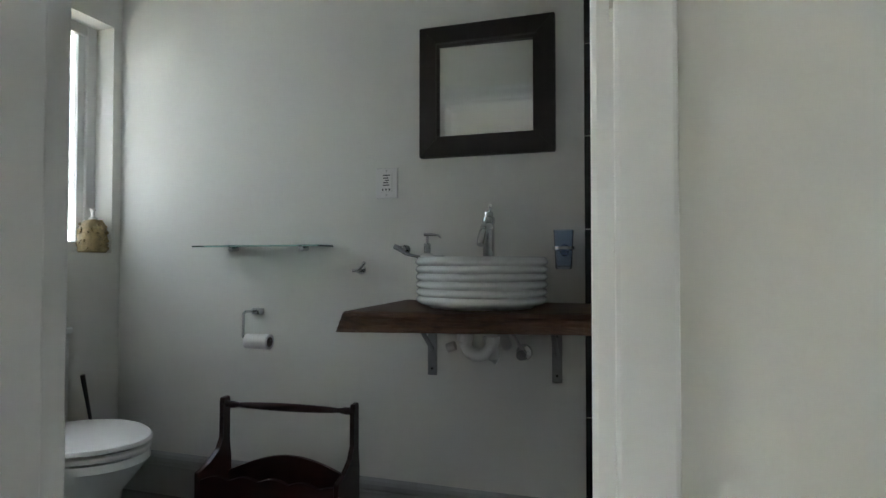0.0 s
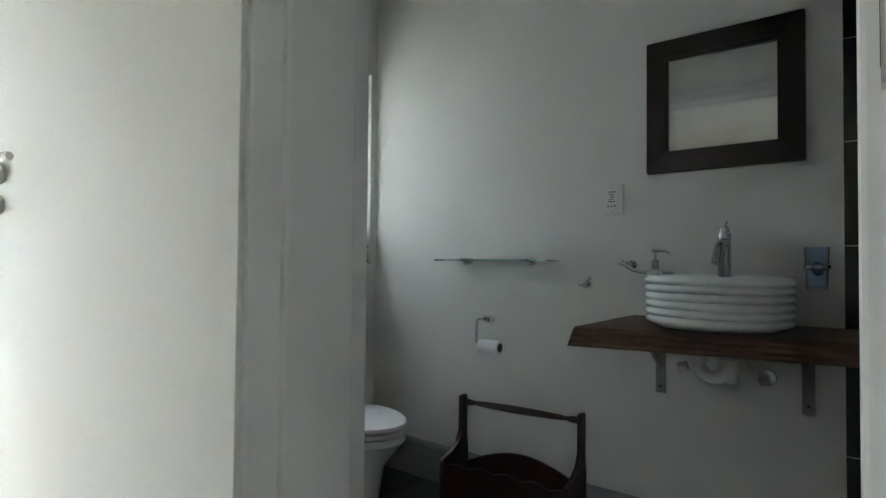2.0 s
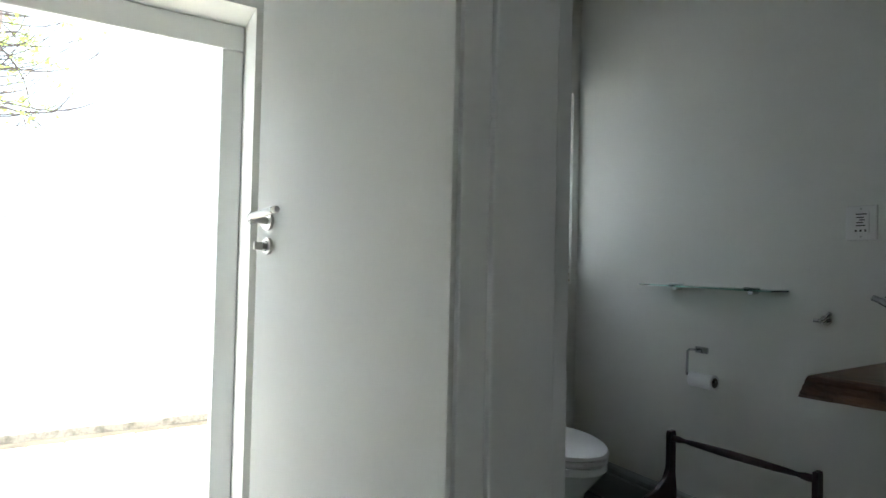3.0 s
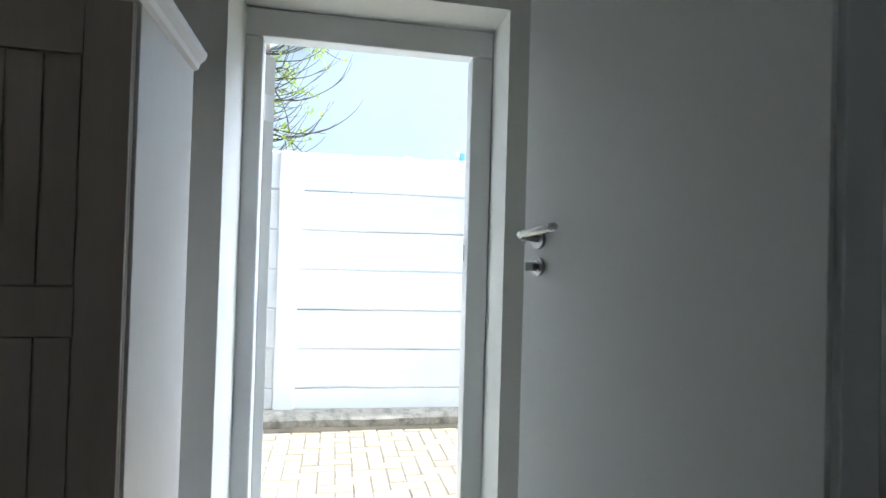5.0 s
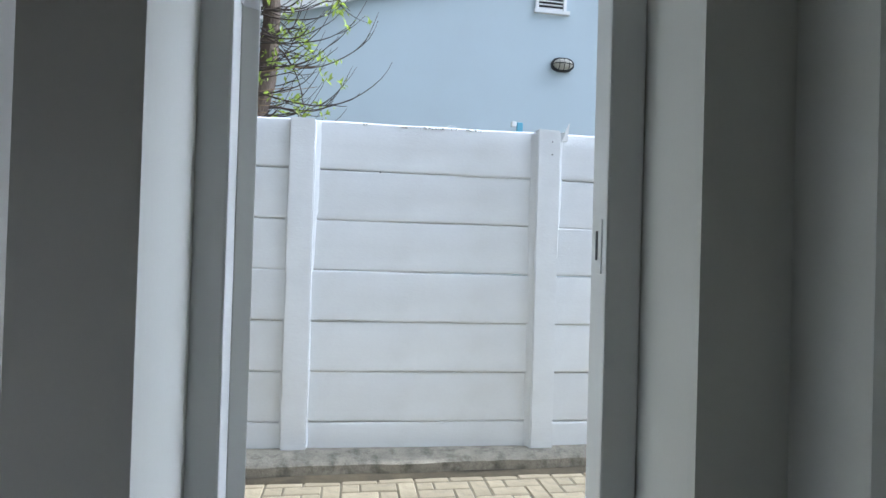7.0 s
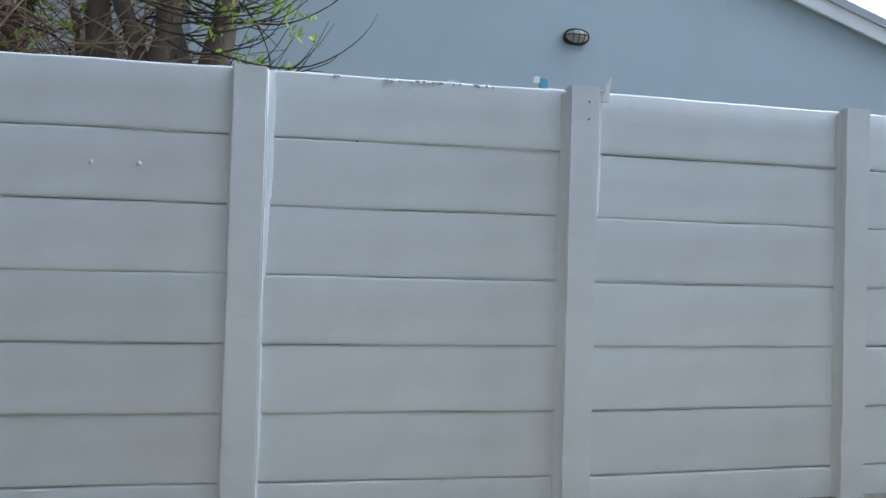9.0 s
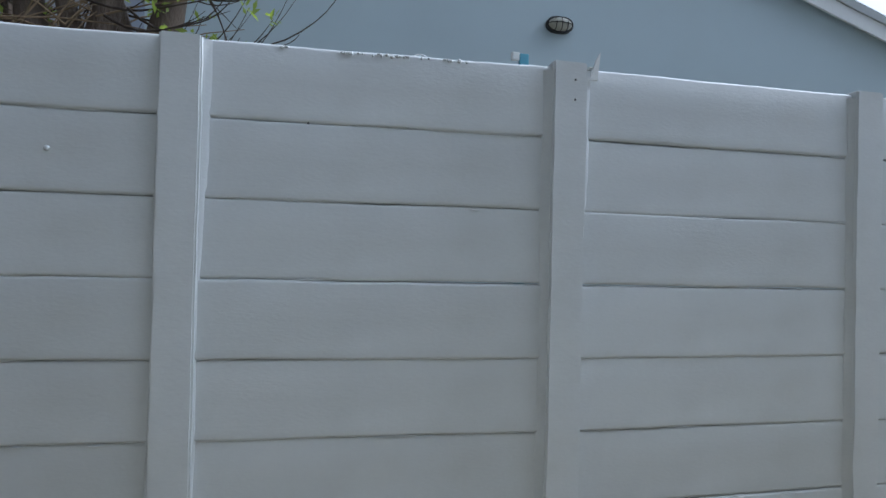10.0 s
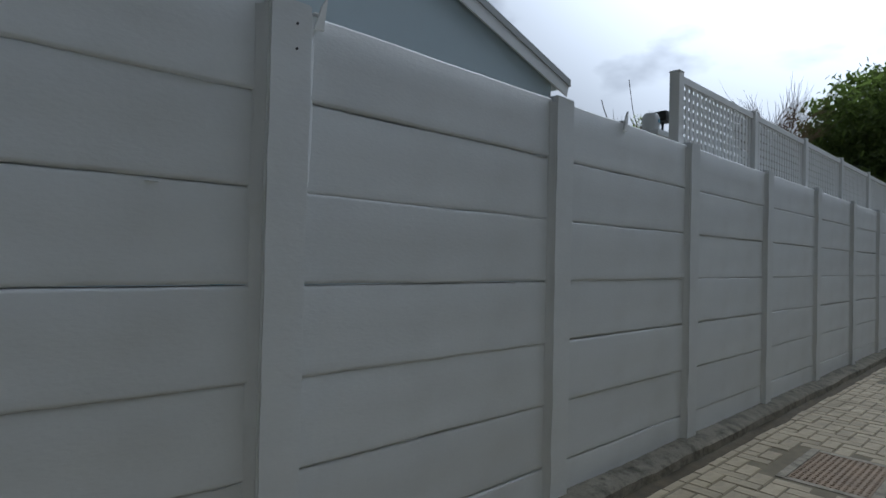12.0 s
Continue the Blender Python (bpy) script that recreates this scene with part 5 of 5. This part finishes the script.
def paving():
    p = thing("pavement", 0, 0, 0, label="buff concrete brick paving in herringbone bond", category="paving", kind="structure")
    part("bedding", block(-8, 35, -2.095, -0.09, -0.019, GZ - 0.005), M_sand, p, "sandy joints")
    BL, BW, g = 0.2, 0.1, 0.006

    def brick_mesh(name, lx, ly):
        b = block(-lx / 2 + g / 2, lx / 2 - g / 2, -ly / 2 + g / 2, ly / 2 - g / 2, -0.02, 0.0)
        bmesh.ops.bevel(b, geom=[e for e in b.edges if all(v.co.z > -0.01 for v in e.verts)], offset=0.006, segments=1, affect="EDGES")
        me = bpy.data.meshes.new(name)
        b.to_mesh(me)
        b.free()
        me.materials.append(M_brick)
        return me
    kinds = brick_mesh("brick", BL, BW), brick_mesh("brick", BW, BL), brick_mesh("brick", BW, BW)
    spots = []
    y_edge = -0.145
    for i in range(-40, 175):
        spots.append((0.2 * i + 0.1, y_edge - 0.05, 0))
    # herringbone below the edge course; half bricks where it meets the course
    y_top = y_edge - 0.1
    for i in range(-90, 190):
        for j in range(-19, 0):
            ax, ay, k = 0.1 * i, y_top + 0.1 * j, (i - j) % 4
            if k == 0:
                spots.append((ax + 0.1, ay + 0.05, 0))
            elif k == 3:
                spots.append((ax + 0.05, ay + 0.1, 1) if j < -1 else (ax + 0.05, ay + 0.05, 2))
    rnd = random.Random(3)
    keep = []
    for x, y, o in spots:
        hx, hy = ((0.1, 0.05), (0.05, 0.1), (0.05, 0.05))[o]
        if y - hy < -2.1 or x < -3.6 or x > 16:
            continue
        if any(x + hx > a - 0.05 and x - hx < b_ + 0.05 and y + hy > c - 0.05 and y - hy < d + 0.05 for a, b_, c, d in COVERS):
            continue
        keep.append((x, y, o))
    close = [s for s in keep if -0.35 < s[0] < 1.6 and s[1] > -1.05 or 3.0 < s[0] < 5.6 and s[1] > -1.0]
    close = set(close[:300])
    lookup = {}
    for x, y, o in keep:
        dz = rnd.uniform(-0.003, 0.003)
        m = pose(x, y, GZ + dz, rnd.uniform(-0.6, 0.6), rnd.uniform(-0.6, 0.6), rnd.uniform(-0.8, 0.8))
        if (x, y, o) in close:
            piece("brick", kinds[o], p, m)
        else:
            lookup.setdefault(o, []).append(m)
    vs, fs = [], []
    for o, ms in lookup.items():
        me = kinds[o]
        co = [v.co.copy() for v in me.vertices]
        po = [tuple(f.vertices) for f in me.polygons]
        for m in ms:
            k = len(vs)
            vs += [tuple(m @ c) for c in co]
            fs += [tuple(k + i for i in f) for f in po]
    me = bpy.data.meshes.new("bricks")
    me.from_pydata(vs, [], fs)
    me.materials.append(M_brick_joined)
    ob = new("bricks", me)
    ob.parent = p
    tagged(ob, "further bricks of the same paving", kind="stuff")


def island_variant(m):
    """The paver with its random value taken from each mesh island."""
    c = m.copy()
    c.name = "concrete_paver_joined"
    n, l = c.node_tree.nodes, c.node_tree.links
    oi = next(q for q in n if q.bl_idname == "ShaderNodeObjectInfo")
    ge = n.new("ShaderNodeNewGeometry")
    to = [k.to_socket for k in oi.outputs["Random"].links]
    for q in to:
        l.new(ge.outputs["Random Per Island"], q)
    return c


M_brick_joined = island_variant(M_brick)
paving()


# ---------------------------------------------------------------- bathroom tiles
def floor_tiles():
    par = bpy.data.objects["floor_bathroom"]
    s, g = 0.33, 0.006
    b = block(-s / 2 + g / 2, s / 2 - g / 2, -s / 2 + g / 2, s / 2 - g / 2, -0.006, 0.001)
    bmesh.ops.bevel(b, geom=[e for e in b.edges if all(v.co.z > 0 for v in e.verts)], offset=0.002, segments=1, affect="EDGES")
    me = bpy.data.meshes.new("tile")
    b.to_mesh(me)
    b.free()
    me.materials.append(M_tilefloor)
    x = XB + s / 2
    rnd = random.Random(2)
    while x < XW - 0.02:
        y = YI - s / 2 - 0.03
        while y > -5.4:
            if x + s / 2 < XW + 0.1:
                piece("tile", me, par, pose(min(x, XW - s / 2 - 0.001), y, FL + rnd.uniform(-0.0005, 0.0005)))
            y -= s
        x += s


floor_tiles()


def wall_tiles():
    par = thing("tile_cladding", XW - 0.012, -4.42, FL, label="black glazed wall tiles with pale joints", category="tiles", kind="structure")
    part("grout", block(0.003, 0.0118, -1.06, -0.002, 0.0, H - FL - 0.002), M_grout, par)
    s, g = 0.33, 0.004
    b = block(-0.006, 0.003, -s + g / 2, -g / 2, g / 2, s - g / 2)
    bmesh.ops.bevel(b, geom=[e for e in b.edges if all(v.co.x < -0.005 for v in e.verts)], offset=0.0015, segments=1, affect="EDGES")
    me = bpy.data.meshes.new("tile")
    b.to_mesh(me)
    b.free()
    me.materials.append(M_blacktile)
    for i in range(3):
        for j in range(8):
            piece("tile", me, par, pose(0, -s * i, 0.16 + s * j))


wall_tiles()
